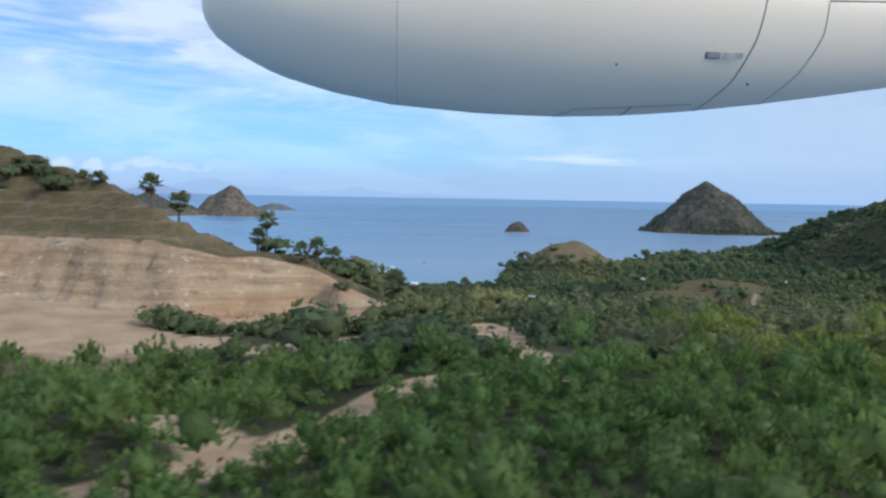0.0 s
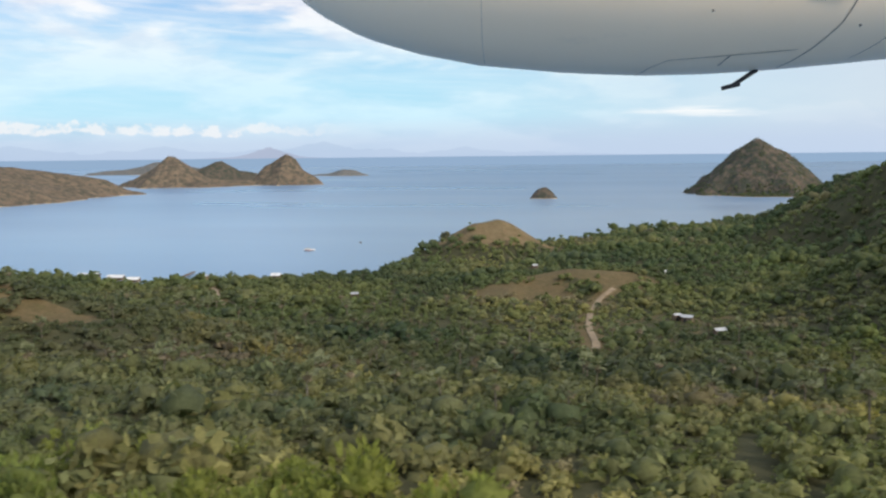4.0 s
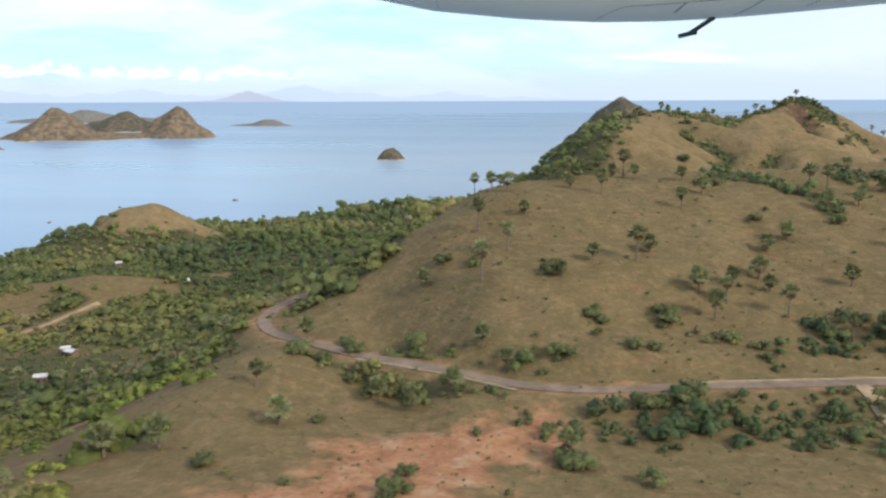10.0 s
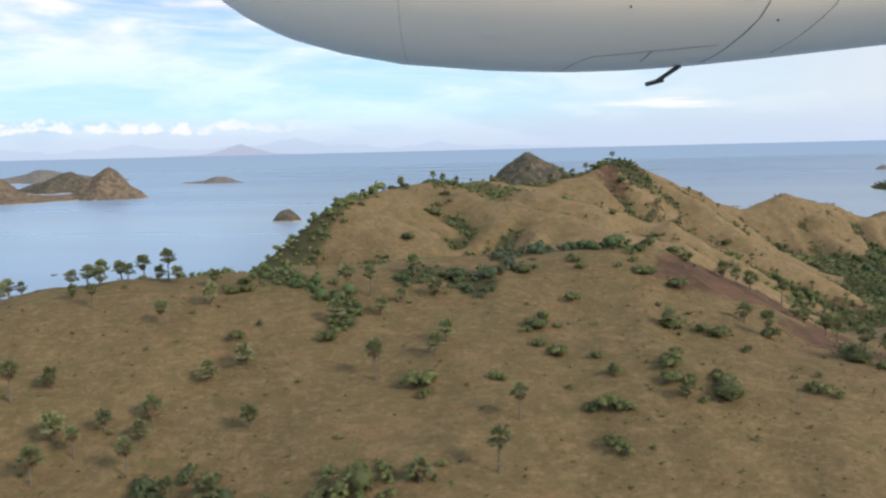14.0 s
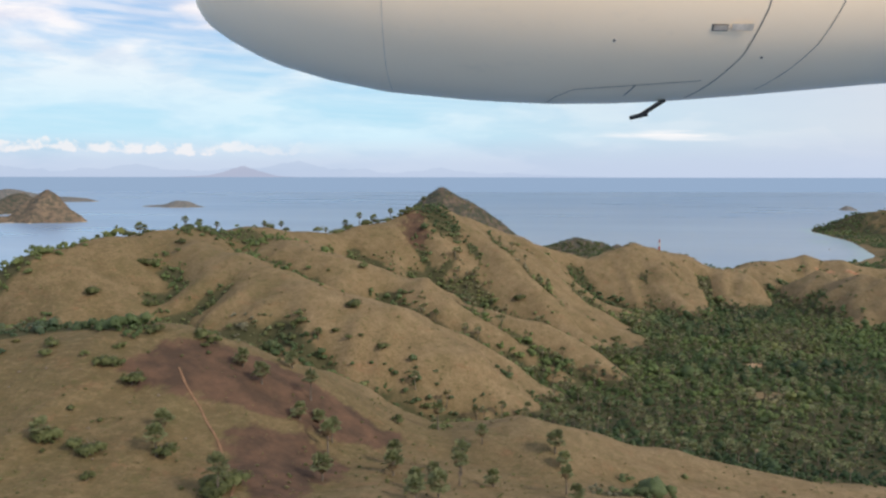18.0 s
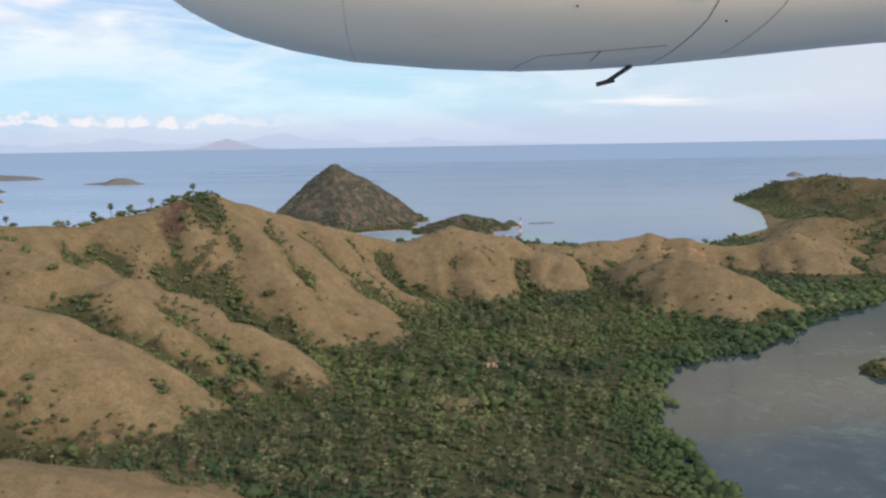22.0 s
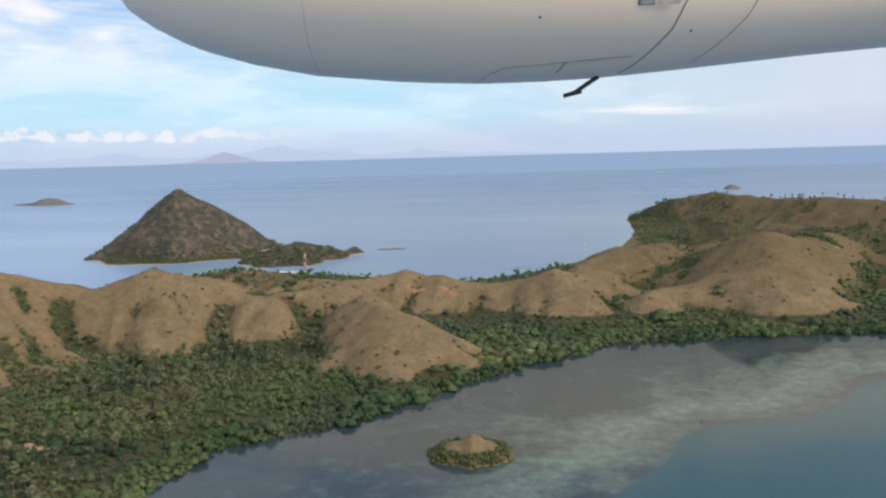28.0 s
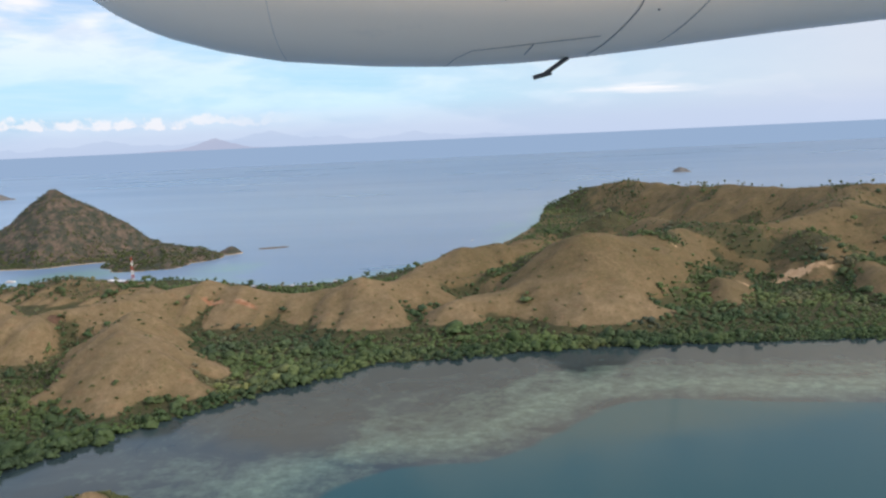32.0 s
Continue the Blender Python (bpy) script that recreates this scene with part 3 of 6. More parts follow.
def height(x, y):
    x, y = np.asarray(x, float), np.asarray(y, float)
    shore = inside(LAND, x, y) + 5 * fractal(x, y, 45, 3, 3)
    # floor of the valleys: low at the shores, rising to the south-west
    floor = np.where(shore > 0, 0.4 + 2.2 * (1 - np.exp(-np.maximum(shore, 0) / 45)), np.maximum(shore * 0.12, -3))
    up = 1 / (1 + np.exp(-(188 - y) / 30))
    west = 1 / (1 + np.exp((x - 330) / 35))
    floor = floor + np.where(shore > 0, 1, 0) * (27 * up * west)
    floor = floor + np.where(shore > 0, 1, 0) * 20 / (1 + np.exp((y - 300) / 22)) / (1 + np.exp(-(x - 228) / 12)) / (1 + np.exp((x - 600) / 40)) * (1 - 0.75 * up * west)
    # crests, melted into one another
    warp_x, warp_y = x + 5 * fractal(x, y, 60, 3, 11), y + 5 * fractal(x, y, 60, 3, 23)
    soft, total = 1.7, np.exp(floor / 1.7)
    steep = 1 + 0.95 * np.clip((297 - x) / 35, 0, 1) * np.clip((520 - y) / 80, 0, 1) * (x > 120)
    steep = steep + 0.45 * np.clip((345 - x) / 30, 0, 1) * np.clip((y - 480) / 20, 0, 1)
    ribbed = np.clip((y - 430) / 40, 0, 1) * np.clip((x - 330) / 40, 0, 1) * np.clip((930 - x) / 90, 0.75, 1)
    for k, (points, slope, rounding) in enumerate(RIDGES):
        d, z = along(points, warp_x, warp_y)
        run = [0.0]
        for a, b in zip(points, points[1:]):
            run.append(run[-1] + math.hypot(b[0] - a[0], b[1] - a[1]))
        _, s = along([(p[0], p[1], r) for p, r in zip(points, run)], warp_x, warp_y)
        wave = 9.0 if points[0][0] < 840 else 17.0
        spur = value_noise(s / wave + 0.02 * d, d / 46.0, 300 + k) + 0.5 * value_noise(s / (0.47 * wave), d / 30.0, 360 + k)
        rib = steep + 0.10 * fractal(x + z, y - z, 26, 2, 41)
        h = z - slope * rib * (np.sqrt(d * d + rounding * rounding) - rounding) + (0.6 + 2.2 * ribbed) * spur * np.clip((d - 2) / 16, 0, 1)
        total = total + np.exp(np.clip(h, -40, 80) / soft)
    h = soft * np.log(total)
    # rills and hummocks, deeper on the main ridge and the domes
    rough = np.clip((y - 430) / 40, 0, 1) * np.clip((x - 330) / 40, 0, 1)
    lift = np.clip((h - floor) / 12, 0, 1)
    h = h + lift * (1.3 * fractal(x, y, 34, 3, 5) - (2.0 + 2.0 * rough) * np.abs(fractal(x, y, 30, 2, 77)) - 0.4 * np.abs(fractal(x + 3 * h, y, 13, 2, 83)) + 0.3 * rough) + 0.2 * fractal(x, y, 9, 2, 6)
    # gullies washed out between the spurs
    for line, deep, wide in GULLIES:
        d, _ = along([(gx, gy, 0) for gx, gy in line], warp_x, warp_y)
        h = h - np.minimum(deep, np.maximum(h - floor, 0) * 0.8) * np.exp(-((d / wide) ** 2))
    # quarry: steep cut with ledges, and terraces above it
    q = cliff(x, y)
    hill = np.clip((x + 400) / 300, 0, 1) * np.clip((40 - x) / 16, 0, 1)
    foot = 27.5 + 0.05 * (8 - x)
    face = foot + np.clip(q + 4, 0, 60) * 2.1 + 1.1 * value_noise(x / 2.6, y / 2.6, 72) + 0.6 * value_noise(x / 1.3, y / 1.3, 73)
    face = face - 0.8 * np.clip((np.mod(face - foot + 0.9 * value_noise(x / 9, y / 9, 74), 3.1) - 1.6) / 0.8, 0, 1)
    bench = np.minimum(h, 37.4 + 0.62 * np.clip(q - 2, 0, 60))
    step = (bench - 37.6 + 0.5 * fractal(x, y, 30, 2, 75)) / 2.1
    rise = step - np.floor(step)
    stepped = bench + 2.1 * (np.clip((rise - 0.6) / 0.4, 0, 1) - rise) * np.clip(bench - 37.6, 0, 1)
    cut = np.where(q < -4, np.minimum(h, foot + 0.4 * fractal(x, y, 7, 2, 8)), np.minimum(stepped, face))
    h = h + hill * np.where((q < 45) & (y > 60), cut - h, 0)
    # road bed round the brown hill
    d, z = along(ROAD, x, y)
    blend = np.clip((9.5 - d) / 6.0, 0, 1)
    h = h + blend * blend * (3 - 2 * blend) * (z - h)
    # red cut bank below the crest
    d = inside(BANK, x + 3.5 * value_noise(x / 6, y / 6, 95), y + 4.5 * value_noise(x / 5, y / 7, 96))
    h = h - np.clip(d / 3.5, 0, 1) * (5.5 + 1.4 * value_noise(x / 6, y / 6, 91) + 1.6 * np.abs(fractal(x, y, 9, 3, 93)))
    return np.where(shore > 0, np.maximum(h, np.minimum(0.25, shore * 0.1)), np.minimum(h, np.maximum(shore * 0.12, -3)))


ROAD = [(253, 352, 20), (249, 332, 21.5), (246, 312, 23), (245, 296, 24), (247, 282, 24.5), (253, 272, 25), (276, 259, 25.5), (292, 254, 25.5), (306, 247.5, 25.5), (319, 247.5, 25.5), (333, 252, 25.5), (350, 256, 25.5), (367, 260, 25.5), (388, 264, 26), (430, 266, 27), (520, 250, 28)]
GULLIES = [
    ([(420, 622), (450, 630), (478, 631), (505, 620), (530, 609), (558, 601), (585, 602)], 10, 13), ([(455, 552), (480, 541), (505, 541), (528, 533), (550, 530)], 8.00, 9),
    ([(488, 566), (513, 557), (526, 553), (542, 545)], 5, 6), ([(532, 759), (549, 739), (570, 734), (593, 722)], 7, 9), ([(616, 790), (622, 772), (627, 760)], 3.5, 5), ([(432, 486), (449, 477), (463, 470), (500, 462)], 6, 12), ([(345, 420), (400, 440), (440, 462), (480, 474), (510, 468)], 7.00, 15),
    ([(498, 706), (530, 700), (560, 688)], 6.00, 8),
    ([(653, 817), (668, 796), (676, 760), (690, 730)], 8, 10), ([(1058, 1012), (1020, 930), (1000, 890)], 9, 14), ([(905, 952), (882, 936), (860, 920)], 4.00, 8),
    ([(935, 1225), (985, 1330), (1021, 1462)], 8, 14), ([(1150, 1012), (1110, 945), (1090, 890)], 8, 13), ([(945, 1085), (905, 1040), (892, 990)], 7.00, 11),
    ([(1210, 1080), (1190, 1000), (1180, 920)], 8.00, 14),
]
BANK = [(478, 300), (484, 311), (492, 316), (500, 323), (508, 327), (520, 332), (536, 331), (552, 322), (566, 300), (560, 262), (500, 266)]

# ---------------------------------------------------------------- mesh helpers
def solid(name, verts, groups, materials, smooth=False):
    """A mesh from vertex rows and face arrays (all faces of one array have as many corners); one material index an array."""
    me = bpy.data.meshes.new(name)
    verts = np.asarray(verts, np.float32)
    me.vertices.add(len(verts))
    me.vertices.foreach_set("co", verts.ravel())
    loops = np.concatenate([np.asarray(f, np.int32).ravel() for f, _ in groups])
    totals = np.concatenate([np.full(len(f), np.shape(f)[1], np.int32) for f, _ in groups])
    kinds = np.concatenate([np.full(len(f), k, np.int32) for f, k in groups])
    me.loops.add(len(loops))
    me.loops.foreach_set("vertex_index", loops)
    me.polygons.add(len(totals))
    starts = np.concatenate([[0], np.cumsum(totals)[:-1]]).astype(np.int32)
    me.polygons.foreach_set("loop_start", starts)
    me.polygons.foreach_set("material_index", kinds)
    me.polygons.foreach_set("use_smooth", np.full(len(totals), smooth))
    for m in materials:
        me.materials.append(m)
    me.update(calc_edges=True)
    return me


def paint(me, name, values):
    """Vertex values: one number or a colour a vertex."""
    values = np.asarray(values, np.float32)
    if values.ndim == 1:
        me.attributes.new(name, "FLOAT", "POINT").data.foreach_set("value", values)
    else:
        me.attributes.new(name, "FLOAT_COLOR", "POINT").data.foreach_set("color", np.c_[values, np.ones(len(values))].astype(np.float32).ravel())


def sheet(xs, ys, keep=None):
    """Grid of quads over two axes: x, y rows and faces."""
    gx, gy = np.meshgrid(xs, ys)
    nx, ny = len(xs), len(ys)
    i = np.arange(nx * ny).reshape(ny, nx)
    f = np.stack([i[:-1, :-1], i[:-1, 1:], i[1:, 1:], i[1:, :-1]], -1).reshape(-1, 4)
    return gx.ravel(), gy.ravel(), f


def part(name, bm, material, parent, label=""):
    me = bpy.data.meshes.new(name)
    bm.to_mesh(me)
    bm.free()
    me.materials.append(material)
    ob = new(name, me)
    ob.parent = parent
    if label:
        tagged(ob, label)
    return ob


def box(bm, x, y, z, sx, sy, sz, turn=0.0, bevel=0.0):
    r = bmesh.ops.create_cube(bm, size=1.0, matrix=pose(x, y, z, 0, 0, turn) @ Matrix.Diagonal((sx, sy, sz, 1)))
    if bevel:
        edges = list({e for v in r["verts"] for e in v.link_edges})
        bmesh.ops.bevel(bm, geom=edges, offset=bevel, segments=1, affect="EDGES")
    return bm


def rod(bm, a, b, r1, r2, sides=6):
    a, b = Vector(a), Vector(b)
    q = (b - a).to_track_quat("Z", "Y").to_matrix().to_4x4()
    bmesh.ops.create_cone(bm, cap_ends=True, segments=sides, radius1=r1, radius2=r2, depth=(b - a).length, matrix=Matrix.Translation((a + b) / 2) @ q)
    return bm


def ground_at(x, y):
    return float(height(np.array([float(x)]), np.array([float(y)]))[0])


# ---------------------------------------------------------------- the land
def spread(*spans):
    return np.unique(np.concatenate([np.arange(a, b + 1e-6, s) for a, b, s in spans]))


def blob(x, y, cx, cy, rx, ry, turn=0.0, seed=1):
    """1 in the middle of an uneven patch, 0.5 at its edge, 0 outside."""
    c, s = math.cos(radians(turn)), math.sin(radians(turn))
    u, v = ((x - cx) * c + (y - cy) * s) / rx, (-(x - cx) * s + (y - cy) * c) / ry
    return np.clip(1 - 0.5 * np.hypot(u, v) + 0.24 * fractal(x, y, 14, 3, seed) + 0.16 * fractal(x, y, 5, 2, seed + 7), 0, 1)


def woodland(x, y, h, hollow):
    """How thickly trees stand, 0 to 1."""
    n1, n2 = fractal(x, y, 48, 4, 201), fractal(x, y, 16, 3, 207)
    shore = inside(LAND, x, y)
    w = np.zeros(np.shape(x))
    # the wooded plain round the first bay, bounded by the brown hill
    edge = np.interp(y, (120, 150, 185, 200, 206, 216, 236, 252, 266, 277, 285, 292, 305, 320, 352, 420), (320, 300, 275, 262, 246, 231, 224, 226, 238, 247, 254, 264, 273, 279, 281, 296)) + 4 * n2
    plain = np.clip((edge - x) / 7, 0, 1) * np.clip((h < 45) * 1.0, 0, 1) * np.clip((y - 26 - 12 * n1 - 1.1 * np.clip(x - 140, 0, 60)) / 7, 0, 1) * np.clip((x + 110 + 20 * n1) / 12, 0, 1)
    w = np.maximum(w, plain * (0.93 + 0.25 * n1))
    w = np.where((x < 318) & (y > 380) & (h < 30), np.maximum(w, 0.95), w)
    # seaward flank of the main ridge
    flank = np.clip((331 + (y - 540) * 0.30 + 16 * np.clip((530 - y) / 30, 0, 1) - x) / 14, 0, 1) * (y > 400) * (x > 180)
    w = np.maximum(w, flank * (1.1 + 0.4 * n1))
    # hollow between the brown hill and the main ridge
    band, _ = along([(300, 440, 0), (345, 420, 0), (400, 440, 0), (440, 462, 0), (480, 474, 0), (520, 468, 0), (560, 470, 0)], x, y)
    w = np.maximum(w, np.clip(1.25 - band / 20, 0, 1) * (0.85 + 0.6 * n1))
    # valley floor and mangrove
    dome = np.clip(1.6 - np.hypot(x - 728, y - 742) / 45, 0, 1)
    w = np.maximum(w, (x > 470) * (y > 380) * (y < 1110) * np.clip((7.5 - 5.2 * dome - h) / 2.5, 0, 1) * (0.98 + 0.15 * n1))
    # gullies
    w = np.maximum(w, (y > 395) * (x > 300) * np.clip(hollow * 30 - 0.62 + 0.5 * n2, 0, 1) * np.clip((60 - h) / 8, 0, 1))
    for line, deep, wide in GULLIES:
        d, _ = along([(gx, gy, 0) for gx, gy in line], x, y)
        w = np.maximum(w, np.clip(1.2 - d / (wide * 0.9) + 0.8 * n2, 0, 1) * np.clip(0.9 + 0.7 * n1, 0, 1) * np.where(x > 850, 0.9, 1))
    # thicket under the road
    w = np.maximum(w, np.clip(blob(x, y, 356, 246, 36, 7, 14, 31) * 2 - 0.3, 0, 1))
    w = np.maximum(w, np.clip(np.maximum(blob(x, y, 365, 272, 26, 6, 14, 32), blob(x, y, 395, 278, 12, 6, 0, 38)) * 1.3 - 0.62, 0, 1))
    w = np.maximum(w, np.clip(blob(x, y, 452, 676, 10, 22, 20, 33) * 1.3 - 0.3, 0, 1))
    w = np.maximum(w, np.clip(blob(x, y, 375, 578, 26, 12, 30, 34) * 1.3 - 0.3, 0, 1))
    # scrub patches on the headland, and its wooded tip
    patchy = np.clip((fractal(x, y, 62, 4, 221) - 0.04) * 4, 0, 0.75) * (x > 860) * (y > 930)
    tip = np.clip((1000 - x) / 30, 0, 1) * np.clip((y - 1440) / 60, 0, 1) * (0.75 + 0.5 * n2)
    w = np.maximum(w, np.maximum(patchy, tip))
    w = np.maximum(w, (blob(x, y, 560, 975, 62, 34, 0, 35) > 0.5) * 0.62)
    # scrub on the brown hill's brow, and clumps in the hollow behind it
    for line, wide in (([(353, 355, 0), (363, 350, 0), (371, 345, 0), (374, 333, 0)], 5.5), ([(384, 360, 0), (394, 367, 0), (401, 357, 0)], 5.5), ([(403, 366, 0), (410, 366, 0)], 3.5), ([(403, 375, 0), (419, 388, 0), (435, 385, 0)], 4.5), ([(391, 492, 0), (405, 483, 0), (435, 486, 0)], 6), ([(294, 514, 0), (315, 515, 0), (331, 514, 0)], 8), ([(345, 470, 0), (372, 462, 0), (390, 470, 0)], 6), ([(540, 380, 0), (556, 392, 0)], 4), ([(452, 686, 0), (464, 671, 0), (468, 649, 0), (460, 637, 0)], 4.5), ([(432, 486, 0), (449, 477, 0), (463, 470, 0), (500, 466, 0)], 9)):
        d, _ = along(line, x, y)
        w = np.maximum(w, np.clip(1.25 - d / wide + 1.1 * n2, 0, 1))
    # bushes beside the road
    for line, wide in (([(318, 241, 0), (329, 243, 0), (337, 242, 0), (352, 247, 0), (366, 246, 0), (390, 254, 0)], 5.5), ([(336, 271, 0), (350, 266, 0), (368, 277, 0), (377, 270, 0), (387, 276, 0), (400, 280, 0)], 4.0), ([(266, 257, 0), (276, 253, 0), (288, 247, 0), (299, 244, 0), (310, 240, 0)], 3.0), ([(280, 264, 0), (290, 260, 0)], 2.2), ([(306, 256, 0), (312, 257, 0)], 2.2), ([(395, 252, 0), (440, 258, 0)], 5), ([(231, 228, 0), (236, 240, 0), (241, 258, 0)], 1.8), ([(245, 212, 0), (254, 222, 0)], 2.6), ([(250, 242, 0), (256, 250, 0)], 1.6)):
        d, _ = along(line, x, y)
        w = np.maximum(w, np.clip(1.2 - d / wide + 1.2 * n2, 0, 1))
    # open ground
    for cx, cy, rx, ry, a in ((90, 509, 33, 26, 20), (146, 380, 32, 13, 10), (122, 354, 26, 12, 30), (-16, 222, 30, 13, 0), (22, 223, 12, 7, 0), (176, 305, 24, 16, 20), (62, 500, 14, 6, 0), (165, 420, 14, 6, 20), (312, 730, 9, 26, 10), (-66, 391, 26, 6, 4), (-22, 384, 9, 9, 0)):
        w = w * (1 - np.clip(blob(x, y, cx, cy, rx, ry, a, 41) * 4 - 1.6, 0, 1))
    for cx, cy, rx, ry, a in ((46, 102, 3.2, 9, -8), (-12, 96, 30, 16, -12), (6, 88, 9, 12, -30), (616, 606, 6, 4, 0), (550, 641, 23, 11, 25), (608, 552, 8, 4, 20), (-55, 90, 30, 20, 0)):
        w = w * (1 - np.clip(blob(x, y, cx, cy, rx, ry, a, 43) * 5 - 2, 0, 1))
    for line in PATHS:
        d, _ = along(line, x, y)
        w = w * np.clip((d - 0.7 - 0.8 * n2) / 0.8, 0, 1)
    for line, wide in ((TRACK, 1.9), (ROAD, 3.6), (LANE, 1.6)):
        d, _ = along(line, x, y)
        w = w * np.clip((d - wide) / 2, 0, 1)
    w = np.where(inside(BANK, x, y) > -3, 0, w)
    quarry = (x < 30) & (cliff(x, y) > -14) & (y > 60) & (y < 190)
    w = np.where(quarry & ((h > 33) | (cliff(x, y) < 8)), np.minimum(w, 0.0), w)
    return np.where(shore > 1.0, w, 0)


TRACK = [(150, 262, 0), (151, 272, 0), (148, 300, 0), (148, 330, 0), (151, 352, 0), (156, 362, 0)]
LANE = [(18, 322, 0), (9, 336, 0), (4, 345, 0), (-6, 362, 0), (-17, 375, 0)]
PATHS = [[(22, 62, 0), (28, 55, 0), (31, 52, 0), (33, 52, 0), (35, 56, 0), (36, 66, 0), (38, 72, 0), (44, 76, 0)], [(26, 44, 0), (30, 49, 0), (31, 52, 0)], [(44, 114, 0), (47, 106, 0), (47, 94, 0), (50, 84, 0), (51, 77, 0)], [(18, 92, 0), (24, 98, 0), (30, 104, 0)]]


FOOTPATH = [(452, 372, 0), (456, 366, 0), (461, 364, 0), (465, 357, 0), (471, 353, 0), (473, 346, 0), (479, 340, 0), (480, 334, 0), (486, 322, 0), (492, 312, 0)]
SCORCH_A = [(441, 368), (445, 380), (452, 389), (463, 396), (481, 396), (496, 395), (492, 384), (484, 378), (475, 371), (461, 366), (446, 362)]
SCORCH_B = [(470, 359), (480, 372), (491, 365), (492, 350), (489, 335), (479, 340)]


def make_land():
    xs = spread((-900, -110, 30), (-110, -50, 2.7), (-50, 34, 0.9), (34, 70, 1.8), (70, 1130, 2.6), (1130, 1400, 5), (1400, 1900, 20))
    ys = spread((-600, 20, 40), (20, 106, 1.8), (106, 150, 0.8), (150, 900, 2.6), (900, 1300, 4), (1300, 1760, 6))
    x, y, f = sheet(xs, ys)
    h = height(x, y)
    grid = h.reshape(len(ys), len(xs))
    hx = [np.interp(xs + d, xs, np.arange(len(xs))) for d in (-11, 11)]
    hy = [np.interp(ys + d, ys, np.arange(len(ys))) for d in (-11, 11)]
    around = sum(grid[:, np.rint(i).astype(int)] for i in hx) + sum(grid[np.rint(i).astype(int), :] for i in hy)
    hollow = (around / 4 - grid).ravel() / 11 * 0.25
    steepness = np.hypot(np.gradient(grid, ys, axis=0), np.gradient(grid, xs, axis=1)).ravel()
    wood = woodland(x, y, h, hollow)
    keep = (h[f] > -1.2).any(1)
    f = f[keep]
    used = np.unique(f)
    back = np.full(len(x), -1)
    back[used] = np.arange(len(used))
    x, y, h, hollow, wood, steepness = x[used], y[used], h[used], hollow[used], wood[used], steepness[used]
    me = solid("ground", np.c_[x, y, h], [(back[f], 0)], [GROUND], smooth=True)
    red = np.zeros(len(x))
    for cx, cy, rx, ry, a in ((289, 203, 17, 9, 20), (296, 221, 18, 10, 42), (308, 231, 8, 6, 10), (228, 250, 2, 14, -8), (311, 228, 1.4, 9, 0), (716, 871, 10, 1.6, 0), (738, 869, 9, 1.6, 0)):
        red = np.maximum(red, blob(x, y, cx, cy, rx, ry, a, 51))
    red = np.maximum(red, np.clip(inside(BANK, x, y) / 4 + 0.6, 0, 1))
    d, _ = along(ROAD, x, y)
    red = np.maximum(red, np.clip(0.95 - d / 6.5, 0, 0.46))
    burnt = np.zeros(len(x))
    for cx, cy, rx, ry, a in ((238, 250, 11, 30, -22), (234, 226, 8, 14, 0), (443, 662, 7, 16, 10), (645, 816, 4, 4, 0)):
        burnt = np.maximum(burnt, blob(x, y, cx, cy, rx, ry, a, 53) * (0.72 if cx < 300 else 1.0))
    for area in (SCORCH_A, SCORCH_B):
        burnt = np.maximum(burnt, np.clip(0.66 + inside(area, x, y) / 9 + 0.4 * fractal(x, y, 9, 3, 57), 0, 1))
    q = cliff(x, y)
    rocky = np.clip((1.6 + 0.25 * value_noise(x / 3, y / 3, 3) - q) / 1.2, 0, 1) * (x < 31) * (q > -5.5) * (y > 90) * (y < 140)
    sand = np.clip((x < 50) * (x > -160) * np.clip((q + 50) / 25, 0, 1) * (q < -4) * (wood < 0.3) * (y > 40) * (y < 130) * 0.9, 0, 1)
    for line in PATHS:
        d, _ = along(line, x, y)
        sand = np.maximum(sand, np.clip(1.25 - d / 3.0, 0, 1))
    for cx, cy, rx, ry, a in ((1013, 976, 4, 2.5, -30), (1096, 982, 18, 4.5, 0), (1062, 942, 8, 3.5, -20), (1076, 920, 8, 3.5, -20)):
        sand = np.maximum(sand, blob(x, y, cx, cy, rx, ry, a, 51) * 0.95)
    sand = np.maximum(sand, (blob(x, y, 616, 606, 7, 5, 0, 3) > 0.5) * 1.0)
    sand = np.maximum(sand, np.clip(np.maximum(blob(x, y, -66, 391, 24, 5, 4, 41), blob(x, y, -22, 384, 7, 7, 0, 41)) * 2 - 0.5, 0, 1))
    lush = np.maximum(np.clip(0.95 - (x - 450) / 130, 0, 1) * np.clip((470 - y) / 60, 0.12, 1), 0.8 * np.clip((x - 830) / 40, 0, 1) * np.clip((y - 870) / 40, 0, 1))
    lush = np.maximum(lush, (0.62 * np.clip((450 - x) / 90, 0, 1) + 0.2 * fractal(x, y, 60, 3, 59)) * (y > 440) * (x > 290))
    wood = np.where((x > 300) & (x < 480) & (y < 300), wood * 0.6, wood)
    wood = np.where((h < 1.6) & (x > 640) & (y < 905), 1.0, wood)
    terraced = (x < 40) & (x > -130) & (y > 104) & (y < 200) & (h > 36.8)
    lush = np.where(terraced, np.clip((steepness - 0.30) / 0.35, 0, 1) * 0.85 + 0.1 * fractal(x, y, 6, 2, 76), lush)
    # concave ground takes a darker olive, shade put into the grass colour
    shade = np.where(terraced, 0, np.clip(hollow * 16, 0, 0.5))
    wood = np.maximum(wood, np.clip(blob(x, y, 176, 303, 30, 21, 20, 41) * 2 - 0.7, 0, 0.8))
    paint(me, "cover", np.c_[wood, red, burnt])
